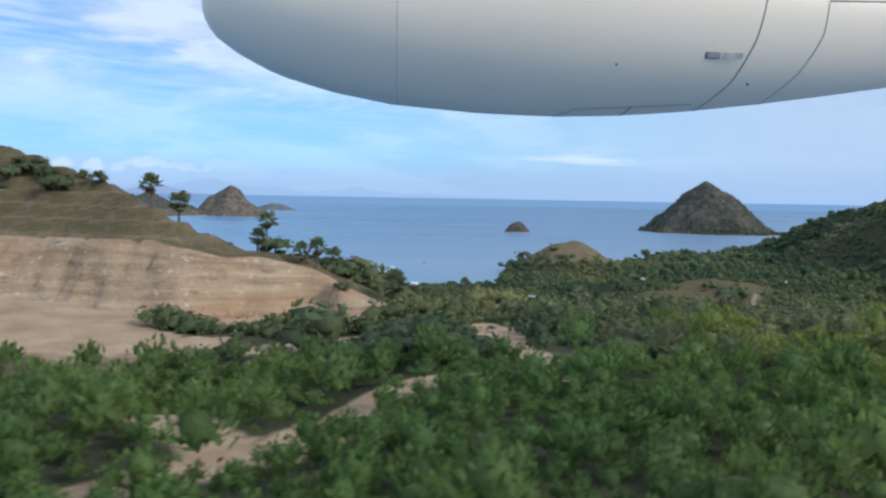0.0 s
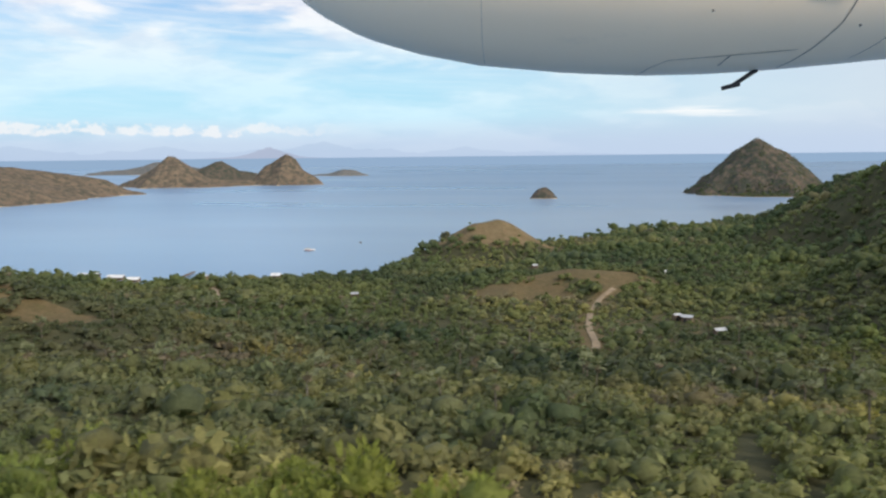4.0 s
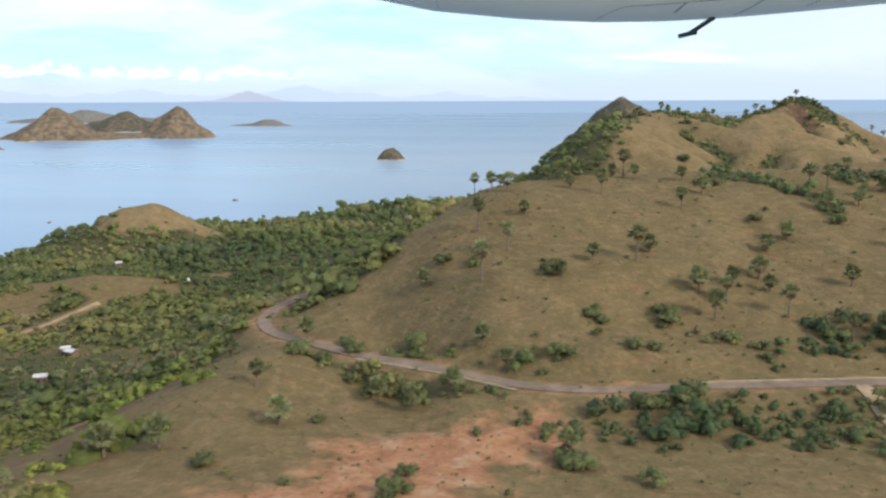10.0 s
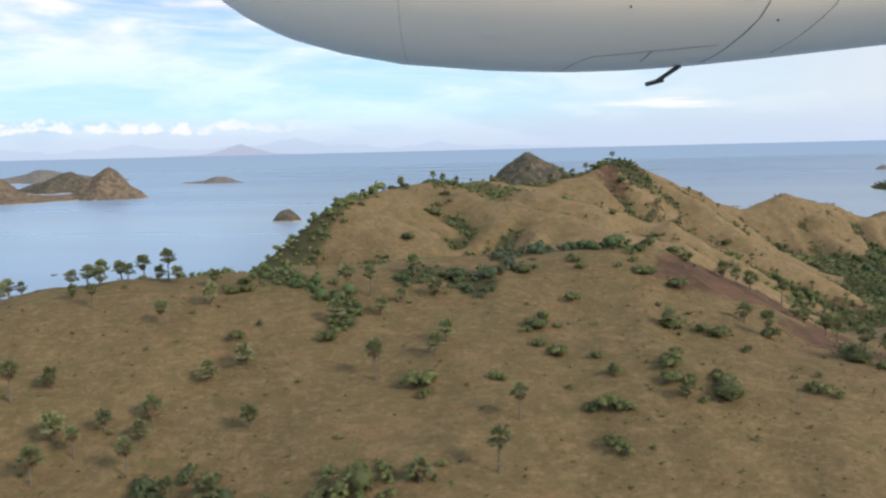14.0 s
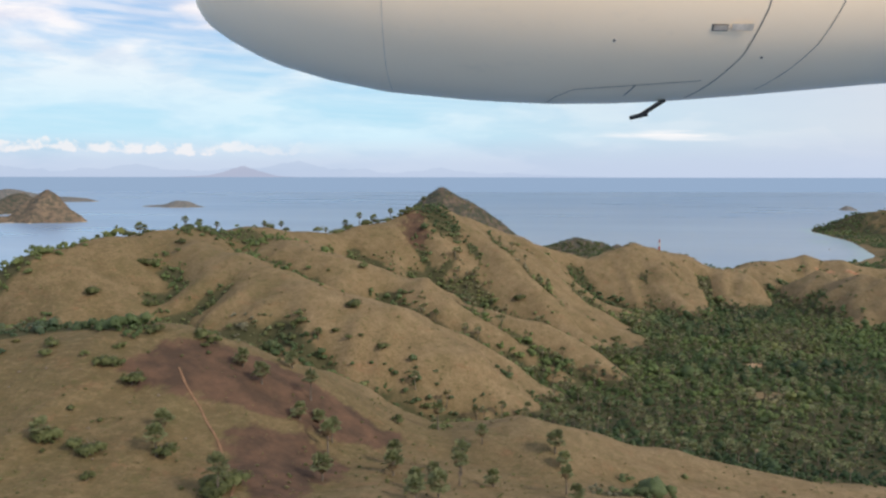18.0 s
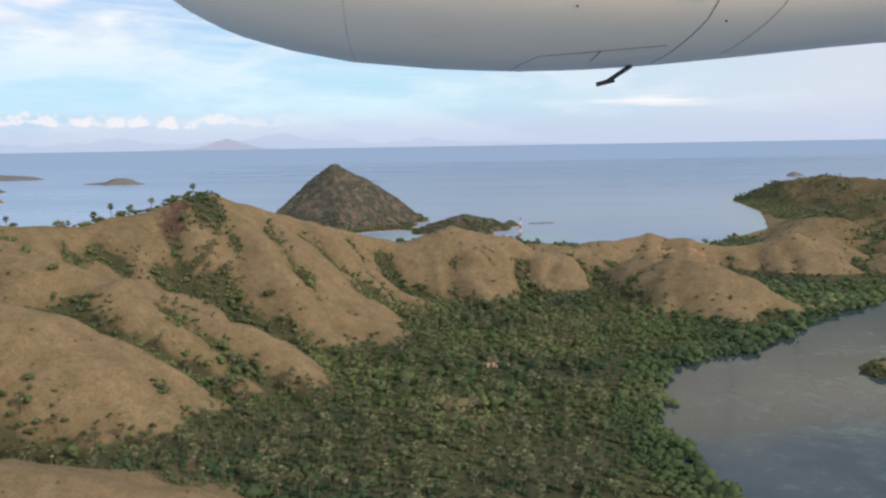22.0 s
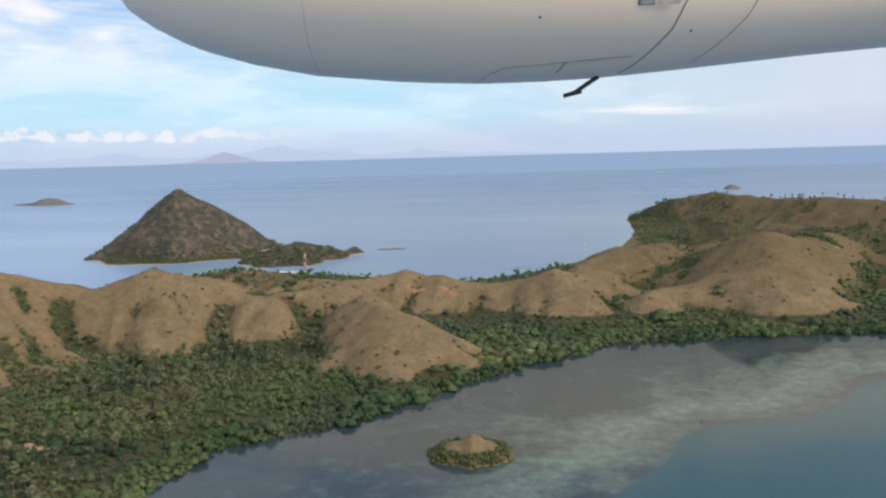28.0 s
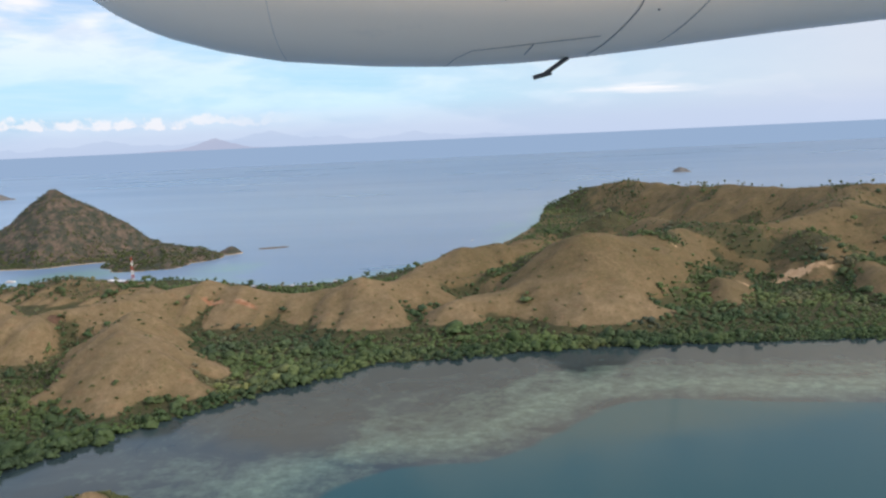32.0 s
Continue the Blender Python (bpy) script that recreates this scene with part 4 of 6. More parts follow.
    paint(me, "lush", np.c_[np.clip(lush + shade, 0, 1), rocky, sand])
    tagged(new("ground", me), "dry grassy hills with red soil, woods and a pale quarry face", "ground", kind="structure")


make_land()


# ---------------------------------------------------------------- the sea
def make_sea():
    xs = spread((-9000, -1200, 600), (-1200, 400, 80), (400, 640, 16), (640, 1180, 6), (1180, 1600, 40), (1600, 9000, 600))
    ys = spread((-3000, 300, 150), (300, 860, 6), (860, 1700, 14), (1700, 3000, 130), (3000, 9000, 600))
    x, y, f = sheet(xs, ys)
    me = solid("sea", np.c_[x, y, np.zeros(len(x))], [(f, 0)], [WATER])
    n = fractal(x, y, 60, 4, 301)
    shore = -inside(LAND, x, y)
    lagoon = np.clip((x - 640) / 30, 0, 1) * np.clip((895 - y) / 30, 0, 1)
    # deep pool with a reef along its edge
    pool = [(790, 530), (828, 583), (850, 618), (858, 640), (874, 656), (906, 662), (921, 675), (940, 704), (955, 725), (980, 732), (1040, 729), (1300, 742), (1700, 720), (1700, -2900), (800, -2900)]
    d = inside(pool, x, y) + 4 * n
    deep = np.clip(d / 12 + 0.5, 0, 1) * lagoon
    reef = np.clip(0.92 - np.abs(d + 24) / 34, 0.13 + 0.14 * np.clip((shore - 20) / 30, 0, 1), 1)
    reef = np.maximum(reef, 0.56 * np.clip(blob(x, y, 820, 630, 48, 52, 20, 9) * 2 - 0.5, 0, 1))
    reef = np.maximum(reef, 0.62 * np.exp(-((d + 46) / 16) ** 2) * (x > 850))
    reef = reef - 0.7 * np.clip(blob(x, y, 826, 684, 24, 22, 25, 5) * 2 - 0.8, 0, 1)
    reef = np.where(shore < 16, np.minimum(reef, 0.13), np.clip(reef, 0.13, 1)) * lagoon
    turq = np.zeros(len(x))
    coast = (y > 980) & (x > 380) & (x < 960)
    turq = np.where(coast, np.clip(1.0 - shore / 42, 0, 1) * 0.75, turq)
    turq = np.maximum(turq, np.clip(blob(x, y, 468, 1105, 66, 46, 20, 6) * 1.4 - 0.3, 0, 1))
    turq = np.maximum(turq, np.clip(blob(x, y, 622, 1120, 40, 48, 20, 6) * 1.3 - 0.3, 0, 0.9))
    turq = np.maximum(turq, np.clip(blob(x, y, 865, 1420, 26, 130, -5, 6) * 1.0 - 0.3, 0, 0.6))
    paint(me, "depth", np.c_[reef, deep, turq])
    tagged(new("sea", me), "calm blue-grey sea with a reef-edged lagoon", "sea", kind="structure")


make_sea()


# ---------------------------------------------------------------- islands
def island(name, label, crests, material, step, slope_noise=0.14, shore_band=1.6, grain=26, wall=0.0):
    """An island from crest lines: (points, slope, rounding)."""
    px = [p[0] for c in crests for p in c[0]]
    py = [p[1] for c in crests for p in c[0]]
    reach = max(p[2] / c[1] for c in crests for p in c[0]) + 40
    xs, ys = np.arange(min(px) - reach, max(px) + reach, step), np.arange(min(py) - reach, max(py) + reach, step)
    x, y, f = sheet(xs, ys)
    total = np.exp(np.full(len(x), -6.0) / 2.2)
    wx, wy = x + 0.25 * grain * fractal(x, y, grain * 2, 3, 61), y + 0.25 * grain * fractal(x, y, grain * 2, 3, 63)
    for points, slope, rounding in crests:
        if len(points) == 1:
            points = points + [(points[0][0] + 0.5, points[0][1], points[0][2])]
        d, z = along(points, wx, wy)
        total = total + np.exp((z - slope * (1 + slope_noise * fractal(x, y, grain, 4, 65)) * (np.sqrt(d * d + rounding**2) - rounding)).clip(-30, 160) / 2.2)
    h = 2.2 * np.log(total)
    h = h + np.clip(h / 10, 0, 1) * (0.09 * grain * fractal(x, y, grain, 5, 67) - 0.07 * grain * np.abs(fractal(x, y, grain * 0.8, 4, 69)))
    if wall:
        h = np.where(h > -1, h + wall * np.clip((h + 1) / 3, 0, 1), h)
    keep = (h[f] > -1.5).any(1)
    f = f[keep]
    used = np.unique(f)
    pale = np.clip(1 - (h - 0.2) / shore_band, 0, 1) * 0.9
    ob = tagged(new(name), label, "island")
    strand = pale[f].mean(1) > 0.55
    for kind, pick in (("hillside", ~strand), ("beach", strand)):
        g = f[pick]
        if not len(g):
            continue
        own = np.unique(g)
        slot = np.full(len(x), -1)
        slot[own] = np.arange(len(own))
        me = solid(kind, np.c_[x, y, h][own], [(slot[g], 0)], [material], smooth=True)
        paint(me, "shore", pale[own])
        piece = new(kind, me)
        piece.parent = ob
        if kind == "beach":
            tagged(piece, "pale strip of beach at the waterline")
    return ob, (x[used], y[used], h[used])


CONE, CONE_SURFACE = island("island", "steep conical island with dark scrub on brown slopes", [
    ([(356, 1268, 76)], 0.86, 6), ([(356, 1268, 72), (392, 1278, 57), (424, 1290, 35), (450, 1302, 11)], 0.85, 8), ([(356, 1268, 68), (312, 1240, 36), (278, 1200, 3)], 0.85, 8),
    ([(356, 1268, 66), (372, 1220, 38), (388, 1172, 4)], 0.85, 8), ([(300, 1195, 1.2), (330, 1160, 1.0), (392, 1165, 1.5), (446, 1200, 1.6), (452, 1250, 1.2)], 0.12, 4)], CONE_ROCK, 3.0, grain=22, shore_band=0.7)
LOW, LOW_SURFACE = island("island", "low scrubby island joined to the shore by shallows", [
    ([(500, 1165, 11), (530, 1186, 19.5), (556, 1200, 11)], 0.55, 8), ([(520, 1135, 5), (540, 1150, 8)], 0.4, 8), ([(448, 1205, 1.0), (475, 1188, 1.0), (505, 1165, 1.2)], 0.25, 3)], CONE_ROCK, 3.0, grain=16, shore_band=0.6)
island("rock_islet", "small dark rock islet off the scrubby point", [([(578, 1235, 8)], 0.8, 4)], CONE_ROCK, 1.5, grain=8)
island("sandbar", "narrow dark reef flat awash in the sea", [([(604, 1268, 0.7), (624, 1276, 0.7)], 0.2, 3)], STONE, 1.5, grain=8)
island("rock_islet", "brown domed rock standing alone in the bay", [([(66, 1118, 13), (74, 1120, 15), (78, 1120, 12)], 1.7, 6)], CONE_ROCK, 1.2, grain=7)
island("island", "long brown island with rounded hills", [
    ([(-640, 890, 28), (-668, 980, 44), (-700, 1060, 48), (-690, 1160, 42), (-630, 1225, 24), (-596, 1246, 6)], 0.42, 14), ([(-700, 1060, 40), (-860, 1010, 36), (-1000, 960, 30)], 0.42, 14)], ISLAND_ROCK, 7.0, grain=40)
island("island", "brown island with two steep peaks and a pale beach", [
    ([(-810, 1590, 14), (-765, 1595, 36), (-728, 1600, 64), (-690, 1596, 42), (-650, 1600, 17), (-612, 1630, 12), (-575, 1664, 10), (-550, 1678, 26)], 0.58, 16),
    ([(-545, 1682, 44), (-516, 1690, 64), (-496, 1688, 55), (-480, 1686, 32)], 1.15, 15), ([(-640, 1560, 14), (-610, 1580, 8)], 0.4, 8)], ISLAND_ROCK, 5.0, grain=34)
island("island", "brown hill behind the two-peaked island", [([(-920, 2060, 26), (-853, 2062, 50), (-790, 2070, 24)], 0.42, 22)], CONE_ROCK, 8.0, grain=40)
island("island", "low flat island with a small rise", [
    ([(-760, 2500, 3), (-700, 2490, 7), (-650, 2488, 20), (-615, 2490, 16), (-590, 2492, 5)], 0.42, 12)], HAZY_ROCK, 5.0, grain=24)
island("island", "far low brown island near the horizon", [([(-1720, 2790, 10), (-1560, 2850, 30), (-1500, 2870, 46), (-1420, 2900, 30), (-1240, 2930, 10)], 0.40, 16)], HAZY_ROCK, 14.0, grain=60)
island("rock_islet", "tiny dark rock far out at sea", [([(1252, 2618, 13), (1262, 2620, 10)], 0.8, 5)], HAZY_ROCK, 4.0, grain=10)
ISLET, ISLET_SURFACE = island("island", "tiny mangrove-ringed islet with a bare brown top", [([(778, 616, 5.0), (783, 617, 7.4), (787, 617, 5.0)], 0.70, 4)], GROUND, 0.9, grain=8)
PALMS_WEST = [(243, 259), (249, 262), (252, 215), (259, 217), (262, 269), (264, 239), (272, 228), (282, 286), (283, 244), (289, 241), (291, 305), (295, 246), (295, 281), (295, 331), (298, 260), (299, 293), (301, 311)]
PALMS_HILL = [(303, 254), (311, 282), (311, 334), (312, 343), (314, 226), (317, 290), (319, 329), (326, 292), (329, 299), (338, 286), (338, 324), (340, 277), (340, 346), (343, 284), (344, 335), (345, 290), (351, 295)]
PALMS_MIDDLE = [(352, 289), (354, 281), (355, 309), (360, 314), (364, 275), (369, 295), (370, 276), (372, 346), (373, 333), (377, 348), (382, 338), (385, 345), (385, 360), (387, 312), (392, 350), (397, 320), (398, 327)]
PALMS_SADDLE = [(402, 278), (413, 283), (415, 298), (443, 307), (443, 339), (444, 488), (460, 350), (461, 384), (463, 342), (467, 380), (467, 399), (476, 386), (477, 376), (479, 332), (480, 380), (484, 376), (485, 370)]
PALMS_EAST = [(487, 314), (490, 351), (498, 373), (500, 364), (500, 414), (506, 356), (508, 363), (509, 342), (512, 346), (512, 373), (513, 364), (513, 400), (519, 368), (530, 397), (532, 392), (533, 374), (535, 369)]
TREES_WEST = [(264, 257), (268, 212), (270, 255), (272, 264), (277, 231), (284, 269), (285, 292), (292, 290), (294, 209), (294, 215), (300, 517), (309, 253), (309, 287), (311, 232), (314, 224), (318, 264), (319, 232), (319, 270)]
TREES_HILL = [(325, 219), (325, 243), (328, 261), (331, 274), (333, 247), (342, 270), (344, 545), (346, 342), (349, 545), (355, 323), (356, 490), (358, 328), (358, 522), (361, 276), (363, 547), (365, 250), (366, 537), (370, 278)]
TREES_MIDDLE = [(373, 333), (374, 325), (374, 499), (384, 276), (394, 362), (396, 504), (397, 309), (406, 361), (410, 312), (411, 365), (414, 333), (417, 340), (420, 324), (423, 351), (424, 370), (428, 322), (428, 493), (430, 294)]
TREES_SADDLE = [(430, 304), (431, 315), (434, 366), (434, 492), (438, 373), (439, 365), (440, 382), (440, 565), (442, 320), (444, 312), (445, 339), (447, 362), (449, 316), (449, 492), (450, 309), (450, 388), (452, 506), (453, 338)]
TREES_EAST = [(455, 489), (457, 331), (460, 558), (462, 647), (464, 343), (467, 314), (467, 490), (468, 322), (468, 476), (479, 334), (482, 329), (484, 482), (492, 404), (502, 489), (504, 634), (509, 517), (520, 623), (552, 641)]

# ---------------------------------------------------------------- trees
def unit(v):
    return v / (np.linalg.norm(v, axis=-1, keepdims=True) + 1e-9)


GOLD = (1 + 5**0.5) / 2
BALL = unit(np.array([(-1, GOLD, 0), (1, GOLD, 0), (-1, -GOLD, 0), (1, -GOLD, 0), (0, -1, GOLD), (0, 1, GOLD), (0, -1, -GOLD), (0, 1, -GOLD), (GOLD, 0, -1), (GOLD, 0, 1), (-GOLD, 0, -1), (-GOLD, 0, 1)]))
BALL_FACES = np.array([(0, 11, 5), (0, 5, 1), (0, 1, 7), (0, 7, 10), (0, 10, 11), (1, 5, 9), (5, 11, 4), (11, 10, 2), (10, 7, 6), (7, 1, 8), (3, 9, 4), (3, 4, 2), (3, 2, 6), (3, 6, 8), (3, 8, 9), (4, 9, 5), (2, 4, 11), (6, 2, 10), (8, 6, 7), (9, 8, 1)])
BALL_FACES = BALL_FACES[BALL[BALL_FACES][:, :, 2].mean(1) > -0.4]  # the undersides rest in other foliage


def crowns(name, px, py, pz, rad, tint, leaves, size, rng, squash=1.0, lobes=5, core=1.0, plume=0.0):
    """Many leafy crowns in one mesh: uneven boughs, and sprays of leaves that break their outline; plume stands the sprays upright."""
    n = len(px)
    at = np.c_[px, py, pz]
    ang = rng.uniform(0, 2 * np.pi, (n, 1)) + np.arange(lobes)[None] * 2.4 + rng.uniform(-0.5, 0.5, (n, lobes))
    out = rng.uniform(0.25, 0.85, (n, lobes))
    out[:, 0] *= 0.2
    lift = rng.uniform(0.40, 0.95, (n, lobes)) * (1 - 0.35 * out) * squash
    lift[:, 0] += 0.15 * squash
    lobe = np.stack([np.cos(ang) * out, np.sin(ang) * out, lift], -1) * rad[:, None, None]
    girth = rng.uniform(0.34, 0.60, (n, lobes)) * rad[:, None]
    bough = BALL[None, None] * rng.uniform(0.55, 1.40, (n, lobes, 12, 1)) * np.array([1, 1, 0.85 * max(squash, 0.8)])
    bv = (at[:, None, None] + lobe[:, :, None] + bough * girth[:, :, None, None] * core).reshape(-1, 3)
    bf = (np.arange(n * lobes)[:, None, None] * 12 + BALL_FACES[None]).reshape(-1, 3)
    pick = rng.integers(0, lobes, (n, leaves))
    way = rng.normal(size=(n, leaves, 3))
    way[..., 2] = np.abs(way[..., 2]) * 1.1 - 0.3
    way = unit(way)
    row = np.arange(n)[:, None]
    c = at[:, None] + lobe[row, pick] + way * (girth[row, pick] * rng.uniform(0.82, 1.18, (n, leaves)))[..., None] * np.array([1, 1, 0.9 * squash])
    nor = unit(way + np.array([0, 0, 0.2]) + 0.5 * rng.normal(size=(n, leaves, 3)))
    u = unit(np.cross(nor, rng.normal(size=(n, leaves, 3))))
    if plume:
        u = unit(u * (1 - plume) + plume * (unit(way * 0.7 + np.array([0, 0, 1.0])) + 0.25 * rng.normal(size=way.shape)))
        nor = unit(nor - u * (nor * u).sum(-1, keepdims=True))
    v = np.cross(nor, u)
    s = (rad[:, None] * size * rng.uniform(0.55, 1.3, (n, leaves)))[..., None]
    wide = 0.62 - 0.3 * plume
    quad = np.stack([c + u * s, c + v * s * wide + u * s * 0.1, c - u * s * 0.9, c - v * s * wide], 2).reshape(-1, 3)
    qf = np.arange(len(quad)).reshape(-1, 4) + len(bv)
    me = solid(name, np.concatenate([bv, quad]), [(bf, 0), (qf, 0)], [LEAVES], smooth=True)
    leaf_tint = np.repeat(tint, leaves, 0) * rng.uniform(0.86, 1.2, (n * leaves, 1))
    paint(me, "tint", np.concatenate([np.repeat(tint * 0.92, lobes * 12, 0), np.repeat(leaf_tint, 4, 0)]))
    return me


GREENS = np.array([(0.064, 0.102, 0.039), (0.090, 0.120, 0.050), (0.124, 0.147, 0.061), (0.170, 0.174, 0.078), (0.216, 0.207, 0.080), (0.262, 0.236, 0.080), (0.190, 0.158, 0.100), (0.234, 0.186, 0.134)])


def tints(rng, x, y, weights, sway=0.5):
    """Leaf colours that gather in stands: an index into GREENS pushed about by a broad noise."""
    w = np.array(weights, float)
    steps = np.cumsum(w / w.sum())
    r = np.clip(rng.uniform(0, 1, len(x)) * (1 - sway) + sway * (0.5 + 1.15 * fractal(x, y, 34, 3, 401)), 0, 0.999)
    c = GREENS[np.searchsorted(steps, r)]
    c = 0.55 * c + 0.45 * (GREENS * (w / w.sum())[:, None]).sum(0)
    return c * rng.uniform(0.9, 1.12, (len(x), 1))


def scatter(rng, x0, x1, y0, y1, gap, test):
    """Jittered places at about the given gap where test(x, y, h, wood) allows one."""
    xs, ys = np.meshgrid(np.arange(x0, x1, gap), np.arange(y0, y1, gap))
    x = xs.ravel() + rng.uniform(-0.5, 0.5, xs.size) * gap
    y = ys.ravel() + rng.uniform(-0.5, 0.5, xs.size) * gap
    ix, iy = WOOD_INDEX(x, y)
    h, w = height(x, y), WOOD_GRID[iy, ix]
    ok = test(x, y, h, w, rng.uniform(0, 1, len(x)))
    return x[ok], y[ok], h[ok], w[ok]


WX, WY = np.arange(-160, 1500, 4.0), np.arange(0, 1400, 4.0)


def wood_table():
    gx, gy = np.meshgrid(WX, WY)
    h = height(gx, gy)
    around = (height(gx - 11, gy) + height(gx + 11, gy) + height(gx, gy - 11) + height(gx, gy + 11)) / 4
    return woodland(gx.ravel(), gy.ravel(), h.ravel(), ((around - h) / 11 * 0.25).ravel()).reshape(gx.shape)


WOOD_GRID = wood_table()


def WOOD_INDEX(x, y):
    return np.clip(np.rint((x + 160) / 4).astype(int), 0, len(WX) - 1), np.clip(np.rint(y / 4).astype(int), 0, len(WY) - 1)


def thick(x, y, h, w, r):
    clear = np.min([along(line, x, y)[0] for line in PATHS], axis=0)
    return (w > 0.16 + 0.46 * r) & (h > 0.2) & (clear > 2.1)


def forest(name, label, area, gap, rad, leaves, size, weights, seed, squash=1.0, test=thick, sway=0.76, lobes=3, core=1.0, plume=0.0, gain=1.0):
    rng = np.random.default_rng(seed)
    x, y, h, w = scatter(rng, *area, gap, test)
    r = rng.uniform(*rad, len(x)) * (0.95 + 0.45 * fractal(x, y, 42, 3, seed)) * rng.choice((0.65, 0.88, 1.02, 1.3, 1.9), len(x), p=(0.24, 0.28, 0.26, 0.15, 0.07))
    stand = np.c_[1 + 0.62 * fractal(x, y, 46, 3, seed + 3), 1 + 0.48 * fractal(x, y, 46, 3, seed + 3), 1 + 0.25 * fractal(x, y, 46, 3, seed + 3)]
    # lighter young trees at the foot of the brown hill
    bright = 1 + (np.clip((x - 180) / 30, 0, 1) * np.clip((285 - y) / 30, 0, 1) * (x < 262))[:, None] * np.array((0.26, 0.32, -0.10))
    me = crowns(name, x, y, np.maximum(h, 0.1) - 0.25 * r, r, tints(rng, x, y, weights, sway) * gain * stand * bright, leaves, size, rng, squash, lobes, core, plume)
    tagged(new(name, me), label, "trees", kind="stuff")
    return len(x)


forest("thicket", "dense green feathery shrubs on the near plain", (-14, 112, 29, 84), 1.5, (0.95, 1.7), 84, 0.14, (4, 5, 4, 2, 1, 0.4, 0, 0), 11, 1.3, lobes=1, core=0.75, plume=0.92, gain=np.array((1.55, 1.62, 1.12)))
forest("forest", "mixed green and dry grey-brown woodland", (-90, 310, 84, 172), 3.7, (1.7, 3.1), 64, 0.15, (2.5, 3, 3.5, 2.5, 2.2, 1.2, 2.4, 1.8), 12, 0.85, lobes=4, core=0.72, plume=0.35, sway=0.55, gain=np.array((1.32, 1.26, 1.2)))
forest("bamboo", "yellow-green arching bamboo clumps in the woodland", (55, 150, 68, 128), 2.7, (1.3, 2.3), 130, 0.135, (0, 0.5, 2.0, 3, 4, 3.5, 0, 0), 23, 1.25, lobes=2, core=0.75, plume=0.92, gain=np.array((1.12, 1.28, 0.8)), test=lambda x, y, h, w, r: (w > 0.5) & (fractal(x, y, 22, 2, 88) > -0.25) & (np.hypot((x - 104) / 44, (y - 95) / 26) < 1))
forest("forest", "olive green tropical woodland on the plain", (-120, 290, 172, 262), 3.7, (1.8, 3.2), 34, 0.18, (3, 3.5, 3.5, 2.2, 1.3, 0.7, 0.8, 0.3), 13, 0.72, lobes=4, core=0.78, gain=np.array((0.90, 0.85, 0.92)))
forest("forest", "woodland of rounded trees behind the bay", (-150, 305, 262, 440), 3.7, (1.8, 3.2), 18, 0.2, (3.5, 4, 3.5, 2, 1.0, 0.2, 0.7, 0.3), 14, 0.78, gain=np.array((1.14, 1.11, 1.10)), lobes=3, core=0.85)
forest("forest", "coastal trees on the points of the bay", (-60, 390, 440, 860), 4.6, (2.0, 3.2), 12, 0.19, (4, 4, 3, 1.5, 0.5, 0, 0.4, 0), 15, lobes=2, gain=1.2, test=lambda x, y, h, w, r: thick(x, y, h, w, r) & (x < 335 + (y - 540) * 0.30))
forest("forest", "dark scrub in the gullies of the main ridge", (300, 780, 300, 860), 2.5, (1.1, 2.0), 10, 0.2, (5, 4, 3, 1.5, 0.3, 0, 0.3, 0.2), 16, lobes=2, gain=np.array((1.25, 1.30, 1.40)), test=lambda x, y, h, w, r: thick(x, y, h, w, r) & (((h > 6.5) & ((y < 790) | (x < 600))) | (x < 470)) & ((y < 440) | (x > 335 + (y - 540) * 0.30)))
forest("forest", "dark green valley woodland of palms and broadleaves", (470, 760, 380, 820), 3.2, (1.4, 2.5), 12, 0.2, (4.5, 4.5, 3.5, 0.9, 0.15, 0, 0.25, 0.1), 17, 0.85, test=lambda x, y, h, w, r: thick(x, y, h, w, r) & (h <= 6.5) & (y < 790), gain=np.array((1.06, 1.16, 1.20)), lobes=2)
forest("forest", "mangrove and scrub along the far lagoon shore", (600, 1480, 700, 1000), 4.1, (1.9, 3.2), 8, 0.2, (4, 4, 3, 1.0, 0.2, 0, 0.1, 0), 18, 0.8, test=lambda x, y, h, w, r: thick(x, y, h, w, r) & ((y >= 790) | (x > 760)), lobes=2, gain=np.array((1.10, 1.24, 1.34)))
forest("forest", "scattered scrub on the headland hills", (480, 1480, 940, 1720), 5.0, (1.6, 3.0), 8, 0.2, (5, 4, 3, 1, 0.2, 0, 0.2, 0), 19, lobes=1, gain=np.array((1.05, 1.15, 1.25)))


forest("thicket", "olive bushes along the road under the hill", (228, 480, 190, 300), 2.6, (0.9, 1.9), 50, 0.14, (4, 4, 3, 1.5, 0.6, 0.3, 0.6, 0.3), 22, lobes=3, core=0.85, gain=1.22)


def fringe(x, y, h, w, r):
    d = inside(LAND, x, y)
    return (d > -4.5) & (d < np.where(np.hypot(x - 750, y - 726) < 40, 4, 13)) & (h < 4) & (h > -1.2) & (x > 640) & (y < 905)


forest("mangrove", "bright green mangrove fringe at the lagoon edge", (640, 1300, 380, 900), 3.1, (2.0, 3.3), 18, 0.17, (2.5, 3.5, 3.5, 1.6, 0.3, 0, 0, 0), 21, 0.9, test=fringe, gain=np.array((0.86, 1.04, 1.10)))


forest("low_scrub", "low green scrub and crops on the hut field", (140, 212, 278, 332), 2.1, (0.6, 1.1), 16, 0.2, (1, 3, 4, 2.5, 0.8, 0, 0, 0), 24, 0.6, test=lambda x, y, h, w, r: (np.hypot((x - 176) / 30, (y - 304) / 22) < 1.05) & (w < 0.5) & (r < 0.85), lobes=2)


